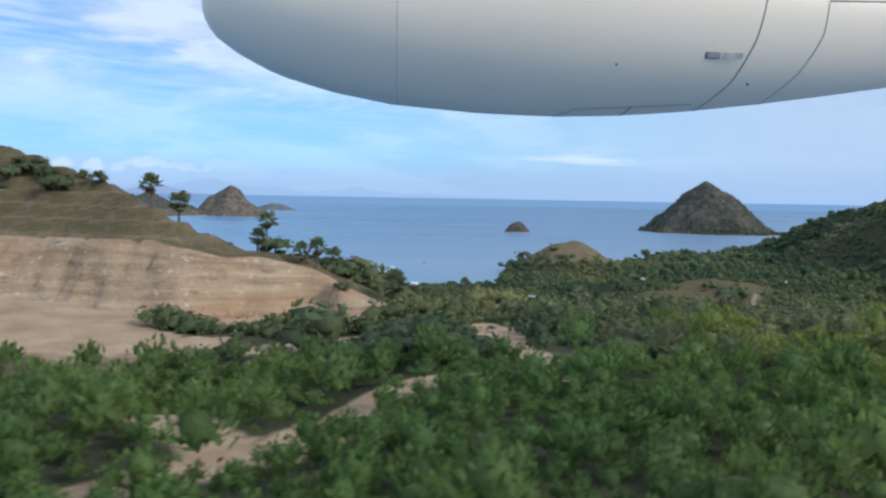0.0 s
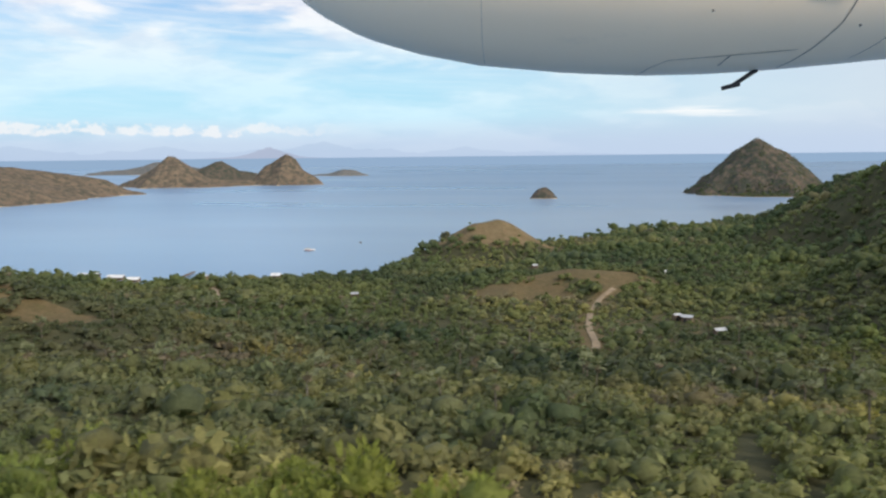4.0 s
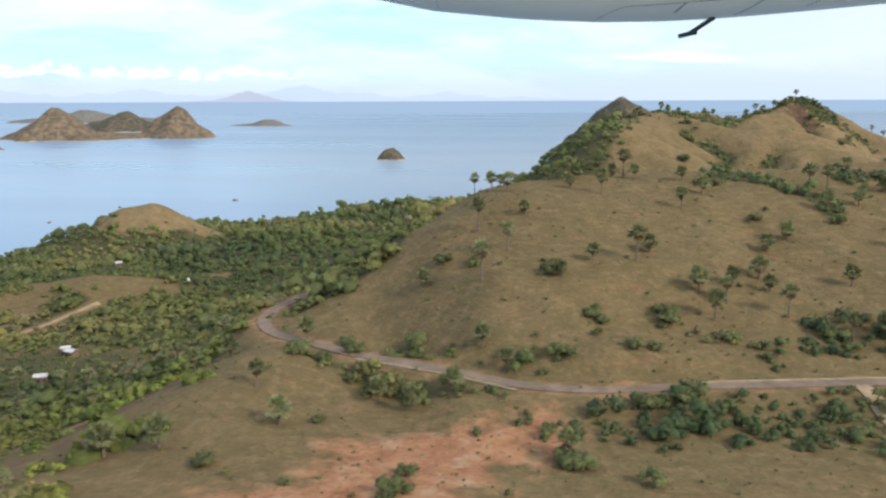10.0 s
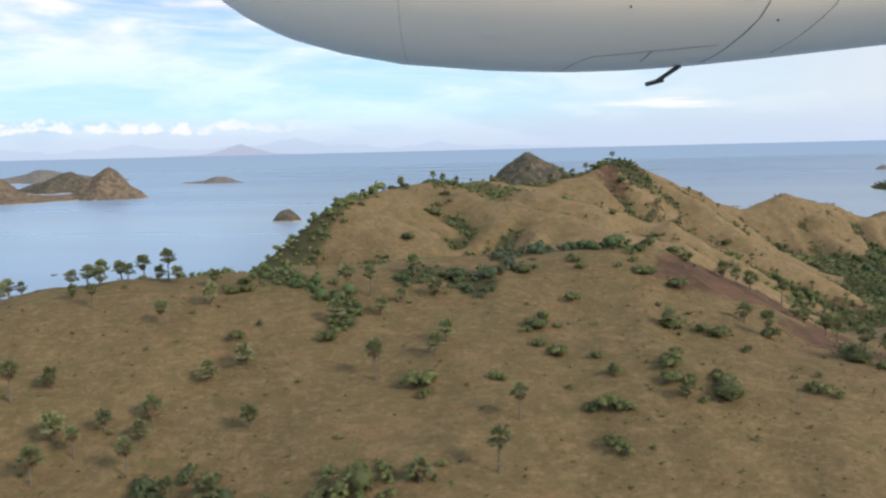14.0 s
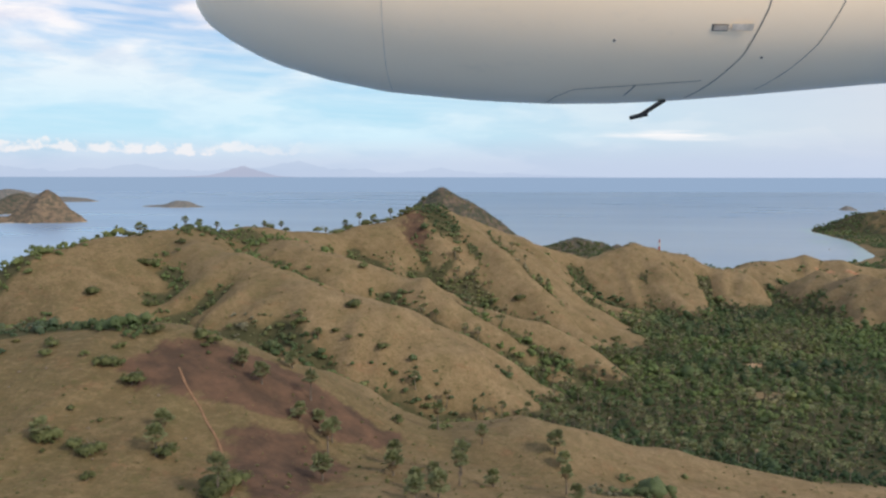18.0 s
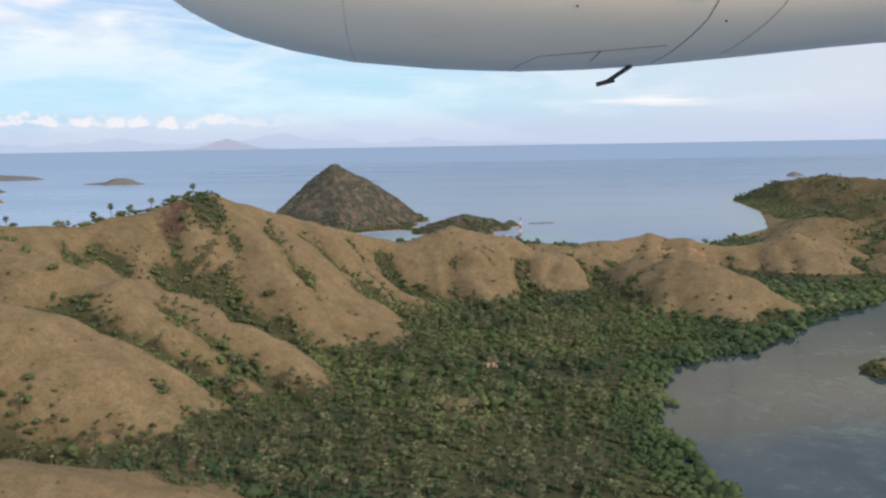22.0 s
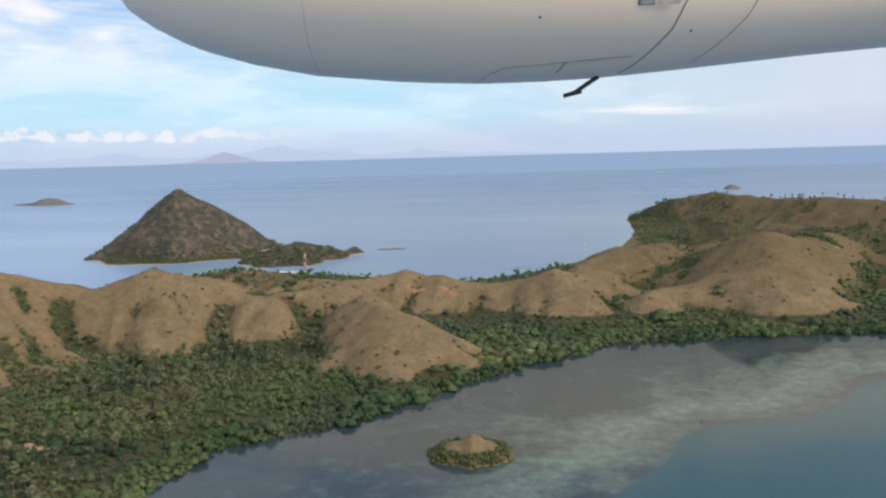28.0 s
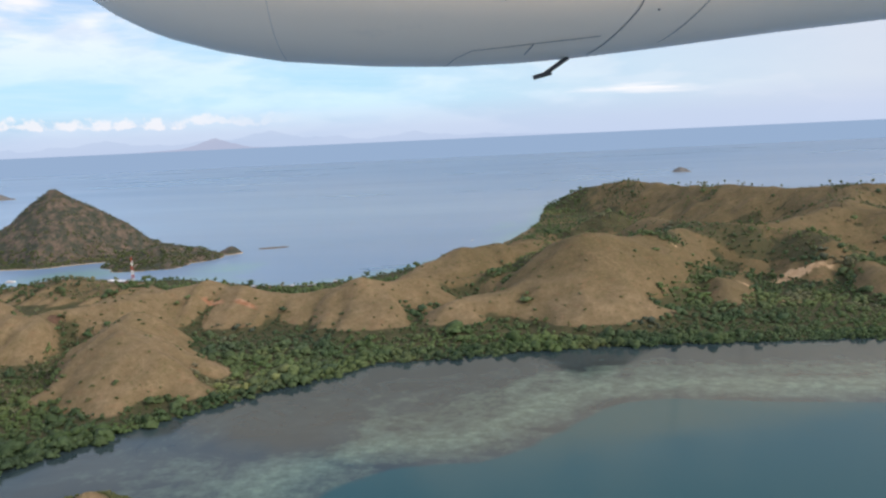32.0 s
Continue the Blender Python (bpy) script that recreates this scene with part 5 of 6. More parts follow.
def sparse_scrub():
    """Grass tufts and small shrubs thinly spread over the open slopes."""
    rng = np.random.default_rng(31)
    x, y, h, w = scatter(rng, 235, 620, 190, 800, 4.0, lambda x, y, h, w, r: (w < 0.3) & (h > 4) & (r < 0.24 + 0.34 * (fractal(x, y, 50, 3, 33) > 0.1)))
    r = rng.uniform(0.25, 0.75, len(x)) * np.where(rng.uniform(0, 1, len(x)) > 0.9, 1.9, 1)
    me = crowns("shrubs", x, y, h - 0.2 * r, r, tints(rng, x, y, (2, 3, 4, 3, 1, 0, 1.5, 1)), 14, 0.22, rng, 0.7, 1)
    tagged(new("shrubs", me), "small olive shrubs dotted over dry grass slopes", "shrubs", kind="stuff")
    x, y, h, w = scatter(rng, 236, 560, 200, 410, 2.3, lambda x, y, h, w, r: (w < 0.3) & (h > 18) & (r < 0.32 + 0.5 * fractal(x, y, 24, 3, 37)) & (along(ROAD, x, y)[0] > 4.2) & (inside(BANK, x, y) < -1))
    r = rng.uniform(0.16, 0.42, len(x))
    me = crowns("tussocks", x, y, h - 0.25 * r, r, tints(rng, x, y, (1, 2, 4, 4, 2, 0, 3, 2)), 7, 0.34, rng, 0.8, 1, 0.8, 0.7)
    tagged(new("tussocks", me), "low grass tussocks and weeds on the brown hill", "grass", kind="stuff")
    x, y, h, w = scatter(rng, 560, 1480, 700, 1640, 6.8, lambda x, y, h, w, r: (w < 0.3) & (h > 5) & (r < 0.24 + 0.24 * (fractal(x, y, 70, 3, 35) > 0.1)))
    r = rng.uniform(0.5, 1.5, len(x))
    me = crowns("shrubs", x, y, h - 0.2 * r, r, tints(rng, x, y, (4, 4, 3, 1, 0.2, 0, 0.6, 0.3)), 10, 0.2, rng, 0.8, 3)
    tagged(new("shrubs", me), "dark shrubs dotted over the headland hills", "shrubs", kind="stuff")
    for land, (sx, sy, sz), count, size, label in ((CONE, CONE_SURFACE, 1700, (0.8, 2.2), "dark scrub on the conical island"), (LOW, LOW_SURFACE, 700, (0.8, 1.9), "dark green scrub on the low island"), (ISLET, ISLET_SURFACE, 300, (0.9, 1.9), "mangrove ring round the tiny islet")):
        ok = np.flatnonzero((sz > 0.15) & ((sz < 3.0) | (count > 300)))
        k = rng.choice(ok, min(count, len(ok)), replace=False)
        r = rng.uniform(*size, len(k)) * (np.where(sz[k] < 14, 1.4, 0.9) if count > 300 else 1)
        weights = (4, 4, 3, 1, 0.2, 0, 1.2, 0.3) if count > 300 else (1, 3, 4, 3, 0.6, 0, 0, 0)
        me = crowns("scrub", sx[k], sy[k], sz[k] - 0.2 * r, r, tints(rng, sx[k], sy[k], weights), 12, 0.18, rng, 0.85, 2)
        bush = tagged(new("scrub", me), label, kind="stuff")
        bush.parent = land


sparse_scrub()


def palm_meshes(rng, tall, fan_count=22, blades=7):
    """Trunk, green fans and withered fans of one fan palm, as separate meshes standing on the ground."""
    lean = rng.uniform(-0.05, 0.05, 2) * tall
    rings, sides = 6, 6
    v = []
    for k in range(rings):
        s = k / (rings - 1)
        r = 0.17 * (1 - 0.45 * s) * (1.35 if k == 0 else 1)
        for j in range(sides):
            a = j / sides * 2 * math.pi
            v.append((lean[0] * s * s + r * math.cos(a), lean[1] * s * s + r * math.sin(a), tall * s - 0.3 * (k == 0)))
    f = [(k * sides + j, k * sides + (j + 1) % sides, (k + 1) * sides + (j + 1) % sides, (k + 1) * sides + j) for k in range(rings - 1) for j in range(sides)]
    trunk = (np.array(v), np.array(f))

    def fans(count, low, high, stalk, reach):
        v, f = [], []
        for k in range(count):
            a, e = rng.uniform(0, 2 * math.pi), rng.uniform(low, high)
            d = np.array([math.cos(a) * math.cos(e), math.sin(a) * math.cos(e), math.sin(e)])
            side = unit(np.cross(d, (0, 0, 1.0)) + rng.normal(size=3) * 0.15)
            up = np.cross(side, d)
            root = np.array([lean[0], lean[1], tall])
            hub = root + d * stalk * rng.uniform(0.8, 1.2)
            base = len(v)
            v += [root + side * 0.03, root - side * 0.03, hub - side * 0.03, hub + side * 0.03]
            f.append((base, base + 1, base + 2, base + 3))
            r = reach * rng.uniform(0.8, 1.15)
            for b in range(blades):
                t0, t1 = [(-1.9 + 3.8 * (b + o) / blades) for o in (0.06, 0.94)]
                tm = (t0 + t1) / 2
                fold = 0.10 if b % 2 else -0.10
                i = len(v)
                v += [hub, hub + r * 0.8 * (d * math.cos(t0) + side * math.sin(t0)) - up * 0.06, hub + r * (d * math.cos(tm) + side * math.sin(tm)) + up * fold - np.array([0, 0, 0.12 * r]), hub + r * 0.8 * (d * math.cos(t1) + side * math.sin(t1)) - up * 0.06]
                f.append((i, i + 1, i + 2, i + 3))
        return np.array(v), np.array(f)

    return trunk, fans(fan_count, -0.35, 1.45, 0.9, 0.98), fans(7, -1.35, -0.5, 0.6, 0.7)


def plant_palms():
    rng = np.random.default_rng(51)
    kinds = []
    for k in range(5):
        tall = (1.8, 2.5, 3.2, 4.6, 2.2)[k]
        kinds.append([solid(n, v, [(f, 0)], [m]) for (v, f), n, m in zip(palm_meshes(rng, tall), ("trunk", "crown", "dead_leaves"), (BARK, FAN, DEAD_FAN))])
    slopes = [(p, "palms on the brown hill slopes") for p in (PALMS_WEST, PALMS_HILL, PALMS_MIDDLE, PALMS_SADDLE, PALMS_EAST)]
    for where, group in slopes + [(PALMS_BROW, "palms on the brow of the brown hill"), (PALMS_CREST, "palms on the crest of the main ridge"), (PALMS_QUARRY, "palms behind the quarry")]:
        tall = where in (PALMS_CREST, PALMS_QUARRY, PALMS_BROW)
        for x, y in where:
            k = int(rng.integers(0, 4)) if tall else int(rng.integers(0, 5))
            root = new("palm_tree")
            root.matrix_world = pose(x, y, ground_at(x, y) - 0.1, 0, 0, float(rng.uniform(0, 360))) @ Matrix.Scale(float(rng.uniform(0.9, 1.35)), 4)
            tagged(root, "slender fan palm with a round green crown on dry grass", "palm tree", group)
            for me in kinds[k]:
                ob = new(me.name.split(".")[0], me)
                ob.parent = root
                if ob.name.startswith("dead"):
                    tagged(ob, "withered brown hanging fans")
    # groves too dense to count
    for area, gap, rate, label, seed in (((470, 660, 420, 690), 4.8, 0.34, "grey-green palms rising from the valley woodland", 61), ((-60, 260, 150, 330), 8.0, 0.22, "palms standing out of the woodland", 62), ((560, 700, 700, 830), 6.0, 0.3, "palms at the foot of the domed hills", 63), ((940, 1480, 1100, 1480), 12.0, 0.30, "palms along the headland crest", 64)):
        r2 = np.random.default_rng(seed)
        crest = seed == 64
        x, y, h, w = scatter(r2, *area, gap, lambda x, y, h, w, r: ((h > 36) if crest else (w > 0.5) & (h > 0.5)) & (r < rate))
        vs, fs, start, tint = [], [], 0, []
        for xi, yi, hi in zip(x, y, h):
            sc = r2.uniform(0.8, 1.15)
            for (v, f), c in zip(palm_meshes(r2, r2.uniform(3.6, 5.2), 13, 5), ((0.20, 0.18, 0.15), (0.185, 0.20, 0.115), (0.26, 0.215, 0.155))):
                vs.append(v * sc + (xi, yi, hi))
                fs.append(f + start)
                start += len(v)
                tint.append(np.tile(np.array(c) * r2.uniform(0.75, 1.25), (len(v), 1)))
        if vs:
            me = solid("palm_grove", np.concatenate(vs), [(np.concatenate(fs), 0)], [LEAVES])
            paint(me, "tint", np.concatenate(tint))
            tagged(new("palm_grove", me), label, "palm trees", kind="stuff")


PALMS_CREST = [(322, 548), (330, 556), (338, 560), (352, 572), (356, 578), (362, 584), (378, 604), (384, 612), (400, 636), (408, 646), (420, 660), (428, 668), (436, 676), (444, 684), (340, 552), (414, 652)]
SKYLINE = [(x + a, y + b) for x, y in PALMS_CREST for a, b in ((1.5, 3.0), (-4.0, -2.5))]
PALMS_BROW = [(286, 335), (290, 340), (292, 342), (304, 344), (307, 346), (310, 347), (313, 351), (316, 349), (318, 353), (322, 353), (325, 352), (328, 351)]
PALMS_QUARRY = [(-9, 134), (-5, 135), (9, 131), (11, 129), (17, 126), (19, 127), (20, 134), (31, 124)]
TREES_QUARRY = [(-19, 137), (-26, 140), (-31, 142), (24, 122), (-23, 139), (-28, 137), (-36, 140), (-47, 143), (22, 132), (25, 130), (12, 133), (33, 121), (20, 110), (14, 106), (9, 104)]
plant_palms()


def plant_trees():
    rng = np.random.default_rng(71)
    kinds = []
    for k in range(6):
        r = (1.5, 1.9, 2.3, 1.3, 2.0, 2.6)[k]
        bm = bmesh.new()
        rod(bm, (0, 0, -0.4), (0.05, 0.04, r * 0.7), 0.16, 0.09, 6)
        for j in range(4):
            a = j * 1.6 + k
            rod(bm, (0.04, 0.03, r * 0.45), (math.cos(a) * r * 0.5, math.sin(a) * r * 0.5, r * 1.05), 0.07, 0.03, 5)
        trunk = bpy.data.meshes.new("trunk")
        bm.to_mesh(trunk)
        bm.free()
        trunk.materials.append(BARK)
        z = np.zeros(1)
        crown = crowns("crown", z, z, z + 0.02 * r, z + r, GREENS[[k % 4]], 240, 0.10, rng, (1.0, 0.85, 0.75, 1.15, 0.95, 0.7)[k], 7, 0.86)
        crown.materials.clear()
        crown.materials.append(BUSH_LEAF)
        kinds.append((trunk, crown))
    slopes = [(p, "trees on the brown hill slopes") for p in (TREES_WEST, TREES_HILL, TREES_MIDDLE, TREES_SADDLE, TREES_EAST)]
    for where, group in [(TREES_QUARRY, "trees round the quarry"), (SKYLINE, "trees on the crest of the main ridge")] + slopes:
        for x0, y0 in where:
            for j in range(1 + max(0, int(rng.integers(-3, 4)))):
                x, y = (x0, y0) if j == 0 else (x0 + float(rng.normal()) * 2.2, y0 + float(rng.normal()) * 2.2)
                k = int(rng.integers(0, 6))
                root = new("tree")
                root.matrix_world = pose(x, y, ground_at(x, y) - 0.05, 0, 0, float(rng.uniform(0, 360))) @ Matrix.Scale(float(rng.uniform(0.45, 1.35)), 4)
                tagged(root, "compact dark green tree on dry grass", "tree", group)
                for me in kinds[k]:
                    new(me.name.split(".")[0], me).parent = root


plant_trees()

# ---------------------------------------------------------------- roads
def ribbon(name, line, wide, material, label, category, lift=0.10, step=2.0):
    """A road laid on the ground, with a real edge."""
    pts = []
    for (ax, ay, _), (bx, by, _) in zip(line, line[1:]):
        k = max(1, int(math.hypot(bx - ax, by - ay) / step))
        pts += [(ax + (bx - ax) * i / k, ay + (by - ay) * i / k) for i in range(k)]
    pts.append(line[-1][:2])
    pts = np.array(pts, float)
    for _ in range(6):
        pts[1:-1] = (pts[:-2] + 2 * pts[1:-1] + pts[2:]) / 4
    d = np.gradient(pts, axis=0)
    side = unit(np.c_[-d[:, 1], d[:, 0]])
    offs = np.array([-0.5, -0.5, -0.25, 0, 0.25, 0.5, 0.5]) * wide
    edge = 0.12 * wide * fractal(pts[:, 0], pts[:, 1], 7, 2, 5)
    rows = pts[:, None] + side[:, None] * (offs[None, :, None] * (1 + (edge / wide)[:, None, None]))
    mid = height(pts[:, 0], pts[:, 1])
    h = np.maximum(height(rows[..., 0].ravel(), rows[..., 1].ravel()).reshape(len(pts), 7), mid[:, None] - 0.25) + lift
    h[:, 0] -= 0.8
    h[:, -1] -= 0.8
    i = np.arange(len(pts) * 7).reshape(-1, 7)
    f = np.stack([i[:-1, :-1], i[:-1, 1:], i[1:, 1:], i[1:, :-1]], -1).reshape(-1, 4)
    me = solid(name, np.c_[rows.reshape(-1, 2), h.ravel()], [(f, 0)], [material], smooth=False)
    return tagged(new(name, me), label, category, kind="structure")


ribbon("road", ROAD, 3.0, ASPHALT, "worn grey-brown asphalt road round the hill", "road", 0.22)
ribbon("verge", [(x - 0.8, y - 2.1, z) for x, y, z in ROAD[6:9]], 0.5, VERGE, "pale concrete kerb beside the road", "kerb", 0.34)
ribbon("verge", [(x + 0.7, y + 1.9, z) for x, y, z in ROAD[10:14]], 0.4, VERGE, "pale concrete kerb beside the road", "kerb", 0.34)
ribbon("track", TRACK, 2.0, DIRT, "sandy dirt road through the fields", "road", 0.25)
ribbon("track", LANE, 1.8, DIRT, "sandy lane to the beach", "road", 0.2)
ribbon("track", FOOTPATH, 0.42, RED_DIRT, "red earth footpath over the scorched brow", "path", 0.14)
ribbon("track", [(360, 257, 0), (362, 248, 0), (364, 238, 0)], 3.0, DIRT, "short sandy spur off the road", "road", 0.25)


# ---------------------------------------------------------------- boats
def hull(bm, length, beam, depth):
    """A lofted hull, bow towards +x."""
    rings = []
    for k in range(9):
        s = k / 8
        w = beam / 2 * (0.78 + 0.5 * s) * (1 - max(0, (s - 0.45) / 0.55) ** 2) if s < 1 else 0.02
        sheer = depth * (1 + 0.35 * max(0, s - 0.5) ** 2 * 4)
        x = (s - 0.5) * length
        rings.append([bm.verts.new((x, y * w, z)) for y, z in ((-1, sheer), (-0.85, depth * 0.3), (0, -0.25 * depth), (0.85, depth * 0.3), (1, sheer))])
    for a, b in zip(rings, rings[1:]):
        for i in range(4):
            bm.faces.new((a[i], a[i + 1], b[i + 1], b[i]))
        bm.faces.new((a[4], a[0], b[0], b[4]))
    bm.faces.new(rings[0])
    bmesh.ops.recalc_face_normals(bm, faces=bm.faces)
    return bm


def boat(x, y, turn, length, label, mast=True, dark=False):
    root = new("boat")
    root.matrix_world = pose(x, y, 0.05, 0, 0, turn)
    tagged(root, label, "boat")
    b = length * 0.27
    part("hull", hull(bmesh.new(), length, b, length * 0.11), WOOD if dark else WHITE, root)
    part("stripe", box(bmesh.new(), -0.02 * length, 0, length * 0.04, length * 0.62, b * 1.01, length * 0.018), HULL_RED, root, "dark red band along the hull")
    cab = box(bmesh.new(), -length * 0.14, 0, length * 0.155, length * 0.42, b * 0.72, length * 0.10, bevel=0.05)
    cabin = part("cabin", cab, WOOD if dark else WHITE, root)
    part("roof", box(bmesh.new(), -length * 0.14, 0, length * 0.215, length * 0.48, b * 0.82, length * 0.02), TIN, root)
    for k in range(3):
        part("window", box(bmesh.new(), length * (-0.28 + 0.13 * k), -b * 0.362, length * 0.165, length * 0.07, 0.03, length * 0.04), DARK, cabin)
    if mast:
        part("mast", rod(bmesh.new(), (length * 0.2, 0, length * 0.1), (length * 0.2, 0, length * 0.55), 0.05, 0.03), WHITE, root)


boat(-22, 515, 10, 7.0, "white motor boat with a red band at anchor in the bay")
boat(60, 683, 60, 4.5, "small dark wooden fishing boat on the bay", False, True)
boat(432, 1072, 20, 8.5, "white tour boat in the turquoise channel", False)
boat(470, 1092, 70, 7.0, "white sailing yacht in the turquoise channel")
boat(838, 1290, 40, 4.5, "small white boat off the headland", False)
boat(-4, 560, 80, 3.0, "tiny dark canoe on the bay", False, True)


# ---------------------------------------------------------------- buildings
def hut(x, y, turn, wide, deep, tall, label, roof=TIN, lean=0.0):
    root = new("hut")
    z = ground_at(x, y)
    root.matrix_world = pose(x, y, z - 0.1, 0, 0, turn)
    tagged(root, label, "hut")
    walls = part("wall", box(bmesh.new(), 0, 0, tall * 0.5, wide, deep, tall, bevel=0.03), WOOD, root)
    part("door", box(bmesh.new(), -wide * 0.15, -deep / 2 - 0.02, tall * 0.42, 0.8, 0.06, tall * 0.8), DARK, walls)
    part("window", box(bmesh.new(), wide * 0.28, -deep / 2 - 0.02, tall * 0.55, 0.7, 0.05, 0.6), DARK, walls)
    for s in (-1, 1):
        bm = bmesh.new()
        bmesh.ops.create_cube(bm, size=1, matrix=pose(0, s * deep * 0.27, tall + 0.42, -s * 24, 0, 0) @ Matrix.Diagonal((wide * 1.15, deep * 0.64, 0.06, 1)))
        part("roof", bm, roof, root, "pale sheet-metal roof slope")


for x, y, turn, w, label in ((185, 292, 20, 3.0, "small field hut with a white tin roof"), (178, 314, -15, 3.2, "field hut with a pale grey roof"), (175, 316, 30, 2.4, "lean shed with a dark roof beside the field hut"), (250, 400, 10, 3.0, "hut with a pale roof among the trees"), (120, 432, 40, 2.6, "hut hidden in the coastal trees"), (60, 345, 10, 2.6, "hut with a tin roof in the woods")):
    hut(x, y, turn, w, w * 0.75, 1.7, label)
for x, y, turn, w in ((-82, 388, 6, 9), (-70, 391, 6, 7), (-58, 386, 12, 5), (-24, 388, -20, 4), (6, 398, 10, 4)):
    hut(x, y, turn, w, 4.0, 2.0, "low beach shed with a white roof", WHITE)
for x, y, w in ((690, 1010, 4), (701, 1012, 3.4), (712, 1008, 3.6), (722, 1011, 3.2), (738, 1014, 3.8), (752, 1030, 3.4)):
    hut(x, y, 12 * (x % 5) - 20, w, 3.0, 1.8, "beach bungalow with a pale roof", TIN)
hut(588, 986, -12, 15, 4.5, 2.2, "long white-roofed building beside the radio mast", WHITE)


def radio_mast():
    z = ground_at(605, 978)
    root = new("radio_mast")
    root.matrix_world = pose(605, 978, z - 0.3, 0, 0, 20)
    tagged(root, "red and white lattice radio mast on the headland", "radio mast")
    levels, top = 7, 24.0
    for k in range(levels):
        z0, z1 = top * k / levels, top * (k + 1) / levels
        w0, w1 = 1.15 * (1 - 0.72 * k / levels), 1.15 * (1 - 0.72 * (k + 1) / levels)
        bm = bmesh.new()
        ring = [(1, 1), (-1, 1), (-1, -1), (1, -1)]
        for (ax, ay), (bx, by) in zip(ring, ring[1:] + ring[:1]):
            rod(bm, (ax * w0, ay * w0, z0), (ax * w1, ay * w1, z1), 0.13, 0.12, 4)
            rod(bm, (ax * w0, ay * w0, z0), (bx * w1, by * w1, z1), 0.08, 0.08, 4)
            rod(bm, (bx * w0, by * w0, z0), (ax * w1, ay * w1, z1), 0.08, 0.08, 4)
            rod(bm, (ax * w1, ay * w1, z1), (bx * w1, by * w1, z1), 0.08, 0.08, 4)
        part("lattice_section", bm, HULL_RED if k % 2 == 0 else WHITE, root, "red lattice section" if k % 2 == 0 else "white lattice section")
    part("antenna", rod(bmesh.new(), (0, 0, top), (0, 0, top + 2.5), 0.06, 0.03), WHITE, root)
    for k in range(3):
        part("dish", rod(bmesh.new(), (0.6, 0, 17 + 2 * k), (0.95, 0.1, 17 + 2 * k), 0.45, 0.5, 10), WHITE, root, "white drum antenna")


radio_mast()


def jetty(x, y, turn, length, label):
    root = new("jetty")
    root.matrix_world = pose(x, y, 0, 0, 0, turn)
    tagged(root, label, "jetty")
    part("deck", box(bmesh.new(), 0, 0, 1.0, length, 1.6, 0.18), WOOD, root)
    for k in range(int(length / 2.5)):
        for s in (-0.7, 0.7):
            part("post", rod(bmesh.new(), (-length / 2 + 1 + k * 2.5, s, -2), (-length / 2 + 1 + k * 2.5, s, 1.3), 0.12, 0.11), WOOD, root)


jetty(-42, 407, 100, 16, "wooden jetty running out from the beach")
jetty(208, 712, -38, 26, "long grey jetty on the reef flat")

post = new("signal_post")
post.matrix_world = pose(176, 386, ground_at(176, 386))
tagged(post, "thin white post with a white box above the trees", "post")
part("pole", rod(bmesh.new(), (0, 0, -0.3), (0, 0, 5.0), 0.08, 0.06), WOOD, post)
part("box", box(bmesh.new(), 0, -0.2, 4.8, 0.8, 0.5, 0.9, bevel=0.05), WHITE, post)


def boulders():
    rng = np.random.default_rng(91)
    shapes = []
    for k in range(5):
        bm = bmesh.new()
        bmesh.ops.create_icosphere(bm, subdivisions=2, radius=1.0)
        for v in bm.verts:
            v.co *= 0.75 + 0.45 * noise.noise(v.co * 1.3 + Vector((k * 7, 0, 0)))
            v.co.z *= 0.65
        me = bpy.data.meshes.new("boulder")
        bm.to_mesh(me)
        bm.free()
        me.materials.append(STONE)
        shapes.append(me)
    for cx, cy, spread_x, spread_y, count in ((345, 292, 24, 16, 26), (432, 352, 30, 24, 22), (25, 110, 22, 3, 12), (470, 545, 40, 20, 20), (303, 226, 25, 8, 12)):
        for _ in range(count):
            x, y = cx + rng.normal() * spread_x * 0.5, cy + rng.normal() * spread_y * 0.5
            ob = new("boulder", shapes[int(rng.integers(0, 5))])
            ob.matrix_world = pose(x, y, ground_at(x, y) + 0.02, 0, 0, float(rng.uniform(0, 360))) @ Matrix.Scale(float(rng.uniform(0.18, 0.5)), 4)
            tagged(ob, "weathered grey-brown stone lying in the grass", "boulder", "stones on the slopes")


boulders()


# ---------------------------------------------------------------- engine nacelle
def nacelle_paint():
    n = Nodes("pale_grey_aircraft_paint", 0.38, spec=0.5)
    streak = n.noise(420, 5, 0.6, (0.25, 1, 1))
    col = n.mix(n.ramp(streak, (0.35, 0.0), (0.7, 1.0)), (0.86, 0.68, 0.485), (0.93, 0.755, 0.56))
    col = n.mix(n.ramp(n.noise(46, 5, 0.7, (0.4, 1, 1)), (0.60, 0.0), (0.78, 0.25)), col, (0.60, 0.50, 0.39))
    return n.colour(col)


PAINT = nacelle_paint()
SEAM = plain_material("panel_gap", (0.13, 0.12, 0.11), 0.7, size=20)
SOFT_SEAM = plain_material("fine_panel_joint", (0.58, 0.50, 0.41), 0.6, size=20)
LEVER = plain_material("worn_grey_lever", (0.42, 0.36, 0.30), 0.5, size=20)
SHAPE = [(0, 0), (1, 13), (5, 28), (20, 54), (42, 70), (65, 86), (135, 122), (235, 151), (345, 172), (505, 186), (635, 191), (755, 189), (865, 183), (1005, 171), (1205, 152), (1373, 139), (1800, 105), (2300, 70)]


def girth(s):
    return float(np.interp(s, [p[0] for p in SHAPE], [p[1] for p in SHAPE]))


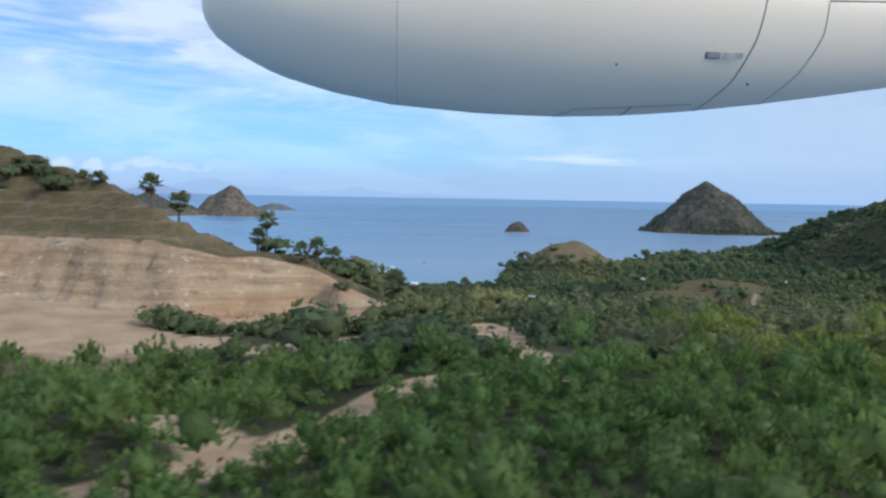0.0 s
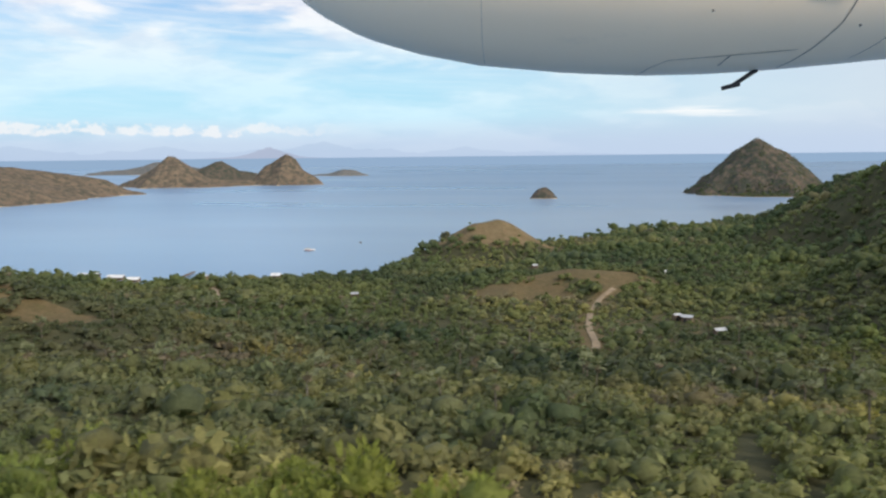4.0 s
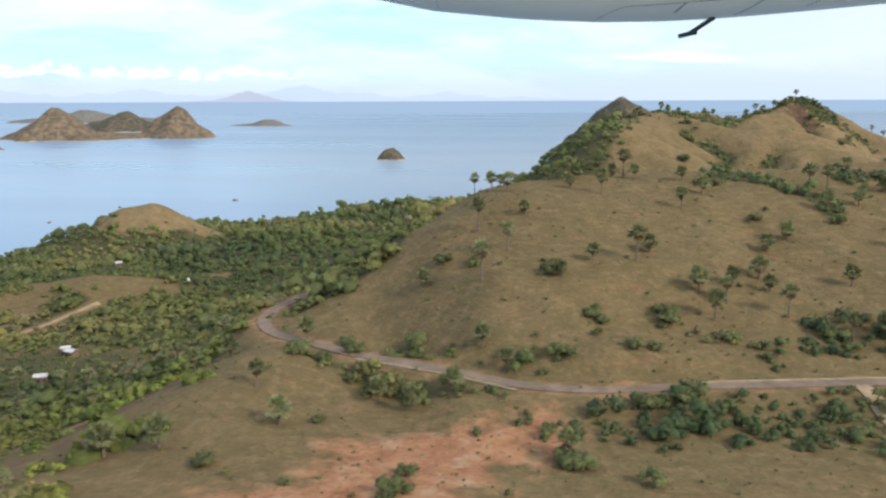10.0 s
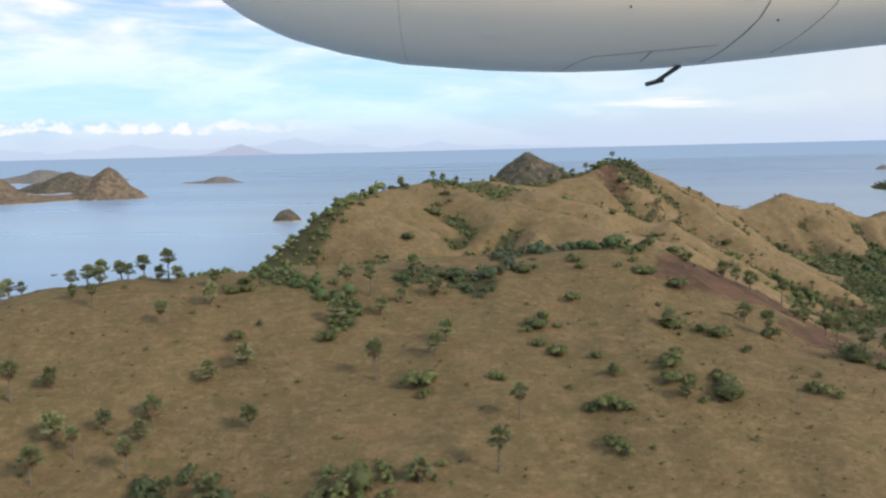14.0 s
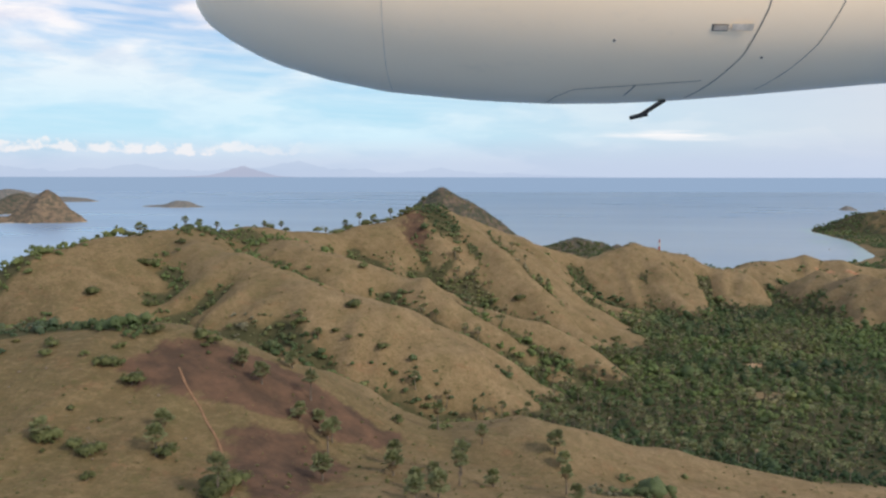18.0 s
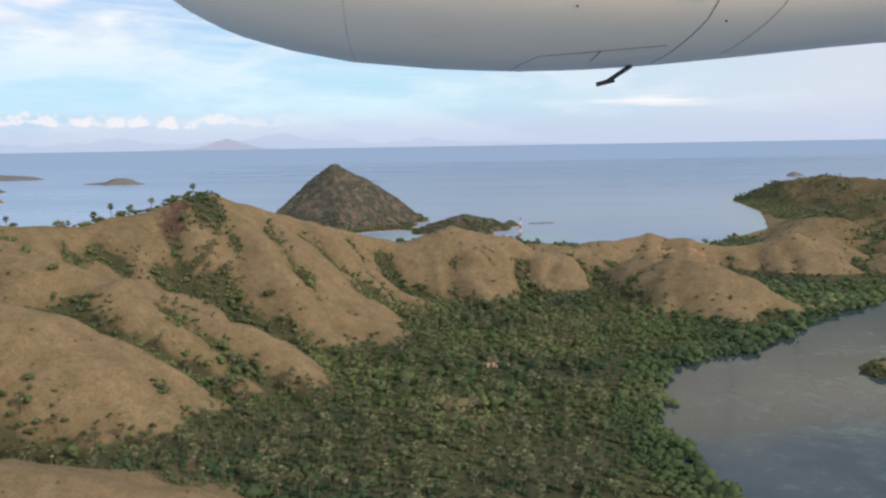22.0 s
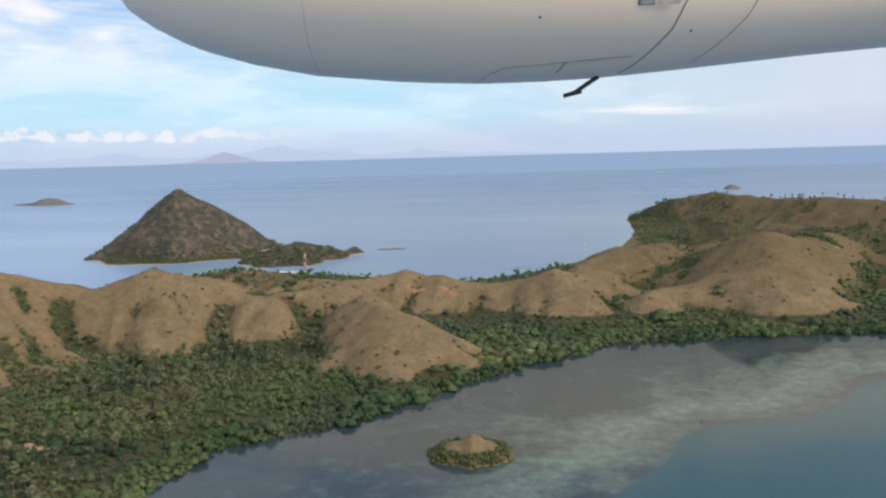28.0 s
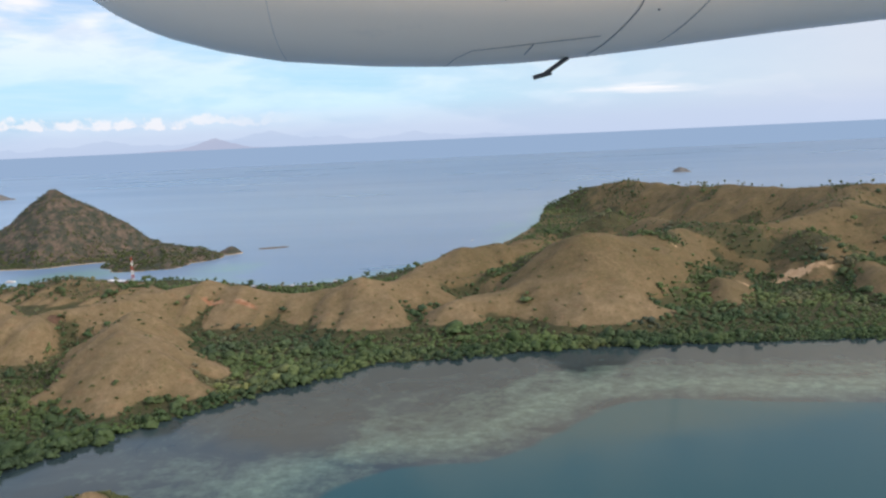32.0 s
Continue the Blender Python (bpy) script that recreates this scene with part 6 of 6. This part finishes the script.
def on_skin(s, turn, proud=0.6):
    """A point of the nacelle's skin: s along it from the tail tip, turn 0 towards the cabin, 90 below."""
    r, a = girth(s) + proud, radians(turn)
    return Vector((s, -r * math.cos(a), -r * math.sin(a)))


def seam(name, stations, width, material, parent, label):
    """A narrow strip of joint laid 0.6 proud on the skin along (s, turn) stations."""
    bm = bmesh.new()
    pts = []
    for (s0, a0), (s1, a1) in zip(stations, stations[1:]):
        pts += [(s0 + (s1 - s0) * k / 8, a0 + (a1 - a0) * k / 8) for k in range(8)]
    pts.append(stations[-1])
    rows = []
    for i, (s, a) in enumerate(pts):
        here = on_skin(s, a)
        ahead = on_skin(*pts[min(i + 1, len(pts) - 1)]) - on_skin(*pts[max(i - 1, 0)])
        out = Vector((0, here.y, here.z)).normalized()
        side = ahead.cross(out).normalized() * width / 2
        rows.append((bm.verts.new(here + side), bm.verts.new(here - side)))
    for a, b in zip(rows, rows[1:]):
        bm.faces.new((a[0], a[1], b[1], b[0]))
    part(name, bm, material, parent, label)


def engine_nacelle():
    """The engine nacelle under the wing, tail end towards -x; it flies along with the cabin, and stands here far out as one large fixed form."""
    root = new("engine_nacelle")
    root.matrix_world = NACELLE
    tagged(root, "pale grey aircraft engine nacelle with panel joints", "engine nacelle")
    sides, verts, faces = 72, [], []
    stations = np.concatenate([np.linspace(0, 1, 14) ** 2.2 * 345, np.linspace(345, 2300, 40)[1:]])
    for s in stations:
        r = max(girth(s), 0.05)
        verts += [(s, -r * math.cos(a), -r * math.sin(a)) for a in (2 * math.pi * k / sides for k in range(sides))]
    i = np.arange(len(verts)).reshape(-1, sides)
    j = np.roll(i, -1, 1)
    faces = np.stack([i[:-1], i[1:], j[1:], j[:-1]], -1).reshape(-1, 4)
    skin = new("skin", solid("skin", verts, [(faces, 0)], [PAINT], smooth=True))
    skin.parent = root
    seam("panel_joint", [(977, -40), (974, 0), (960, 25), (935, 50), (895, 72), (868, 88)], 1.9, SEAM, root, "dark curved panel gap")
    seam("panel_joint", [(1088, 2), (1082, 22), (1055, 45), (1015, 66), (985, 82)], 1.3, SEAM, root, "dark curved panel gap")
    seam("panel_joint", [(1088, 1), (1240, -3), (1420, -7), (1800, -9)], 2.6, SEAM, root, "dark straight gap")
    seam("panel_joint", [(345, 5), (600, 4), (800, 4), (968, 2)], 1.6, SOFT_SEAM, root, "fine straight joint")
    seam("panel_joint", [(347, -30), (347, 5), (350, 60), (355, 88)], 1.2, SOFT_SEAM, root, "fine curved joint")
    seam("panel_joint", [(622, 96), (640, 80), (668, 72), (760, 69), (880, 67)], 1.3, SEAM, root, "bowed edge of the belly door")
    seam("panel_joint", [(770, 69), (764, 74), (758, 79)], 2.2, SEAM, root, "short dark slot")
    c = on_skin(886, 34, 1.0)
    lean = pose(c.x, c.y, c.z, 34, 0, 0)
    latch = new("latch")
    latch.parent = root
    latch.matrix_local = lean
    part("plate", box(bmesh.new(), 0, 0, 0, 26, 1.2, 11, bevel=0.5), SEAM, latch)
    part("lever", box(bmesh.new(), 1, -0.8, 0, 22.5, 1.2, 7.5, bevel=0.4), LEVER, latch)
    part("cover", box(bmesh.new(), 36, 0, 1, 34, 1.0, 11, bevel=0.3), SOFT_SEAM, latch)
    for s, a in ((967, 52), (720, 40)):
        p = on_skin(s, a, 0.5)
        part("rivet", rod(bmesh.new(), p, p + Vector((0, -0.8, -0.4)), 2.2, 2.0, 10), SEAM, root)
    foot = on_skin(838, 92, 0)
    mast = part("drain_mast", rod(bmesh.new(), foot, foot + Vector((-44, 0, -29)), 4.2, 3.6, 10), DARK, root, "dark slanting drain mast")
    tip = foot + Vector((-44, 0, -29))
    part("fork", rod(bmesh.new(), tip + Vector((14, 0, 4)), tip + Vector((-17, 0, -4)), 4.4, 3.8, 10), DARK, mast)

NACELLE_AT = (-1765.5, 4926.2, 1188.2)
NACELLE_AXES = ((0.9890, 0.1474, -0.0087), (-0.1474, 0.9824, -0.1147), (-0.0084, 0.1147, 0.9934))
NACELLE_SIZE = 3.3435
NACELLE = Matrix.Translation(NACELLE_AT) @ Matrix(NACELLE_AXES).transposed().to_4x4() @ Matrix.Scale(NACELLE_SIZE, 4)
engine_nacelle()
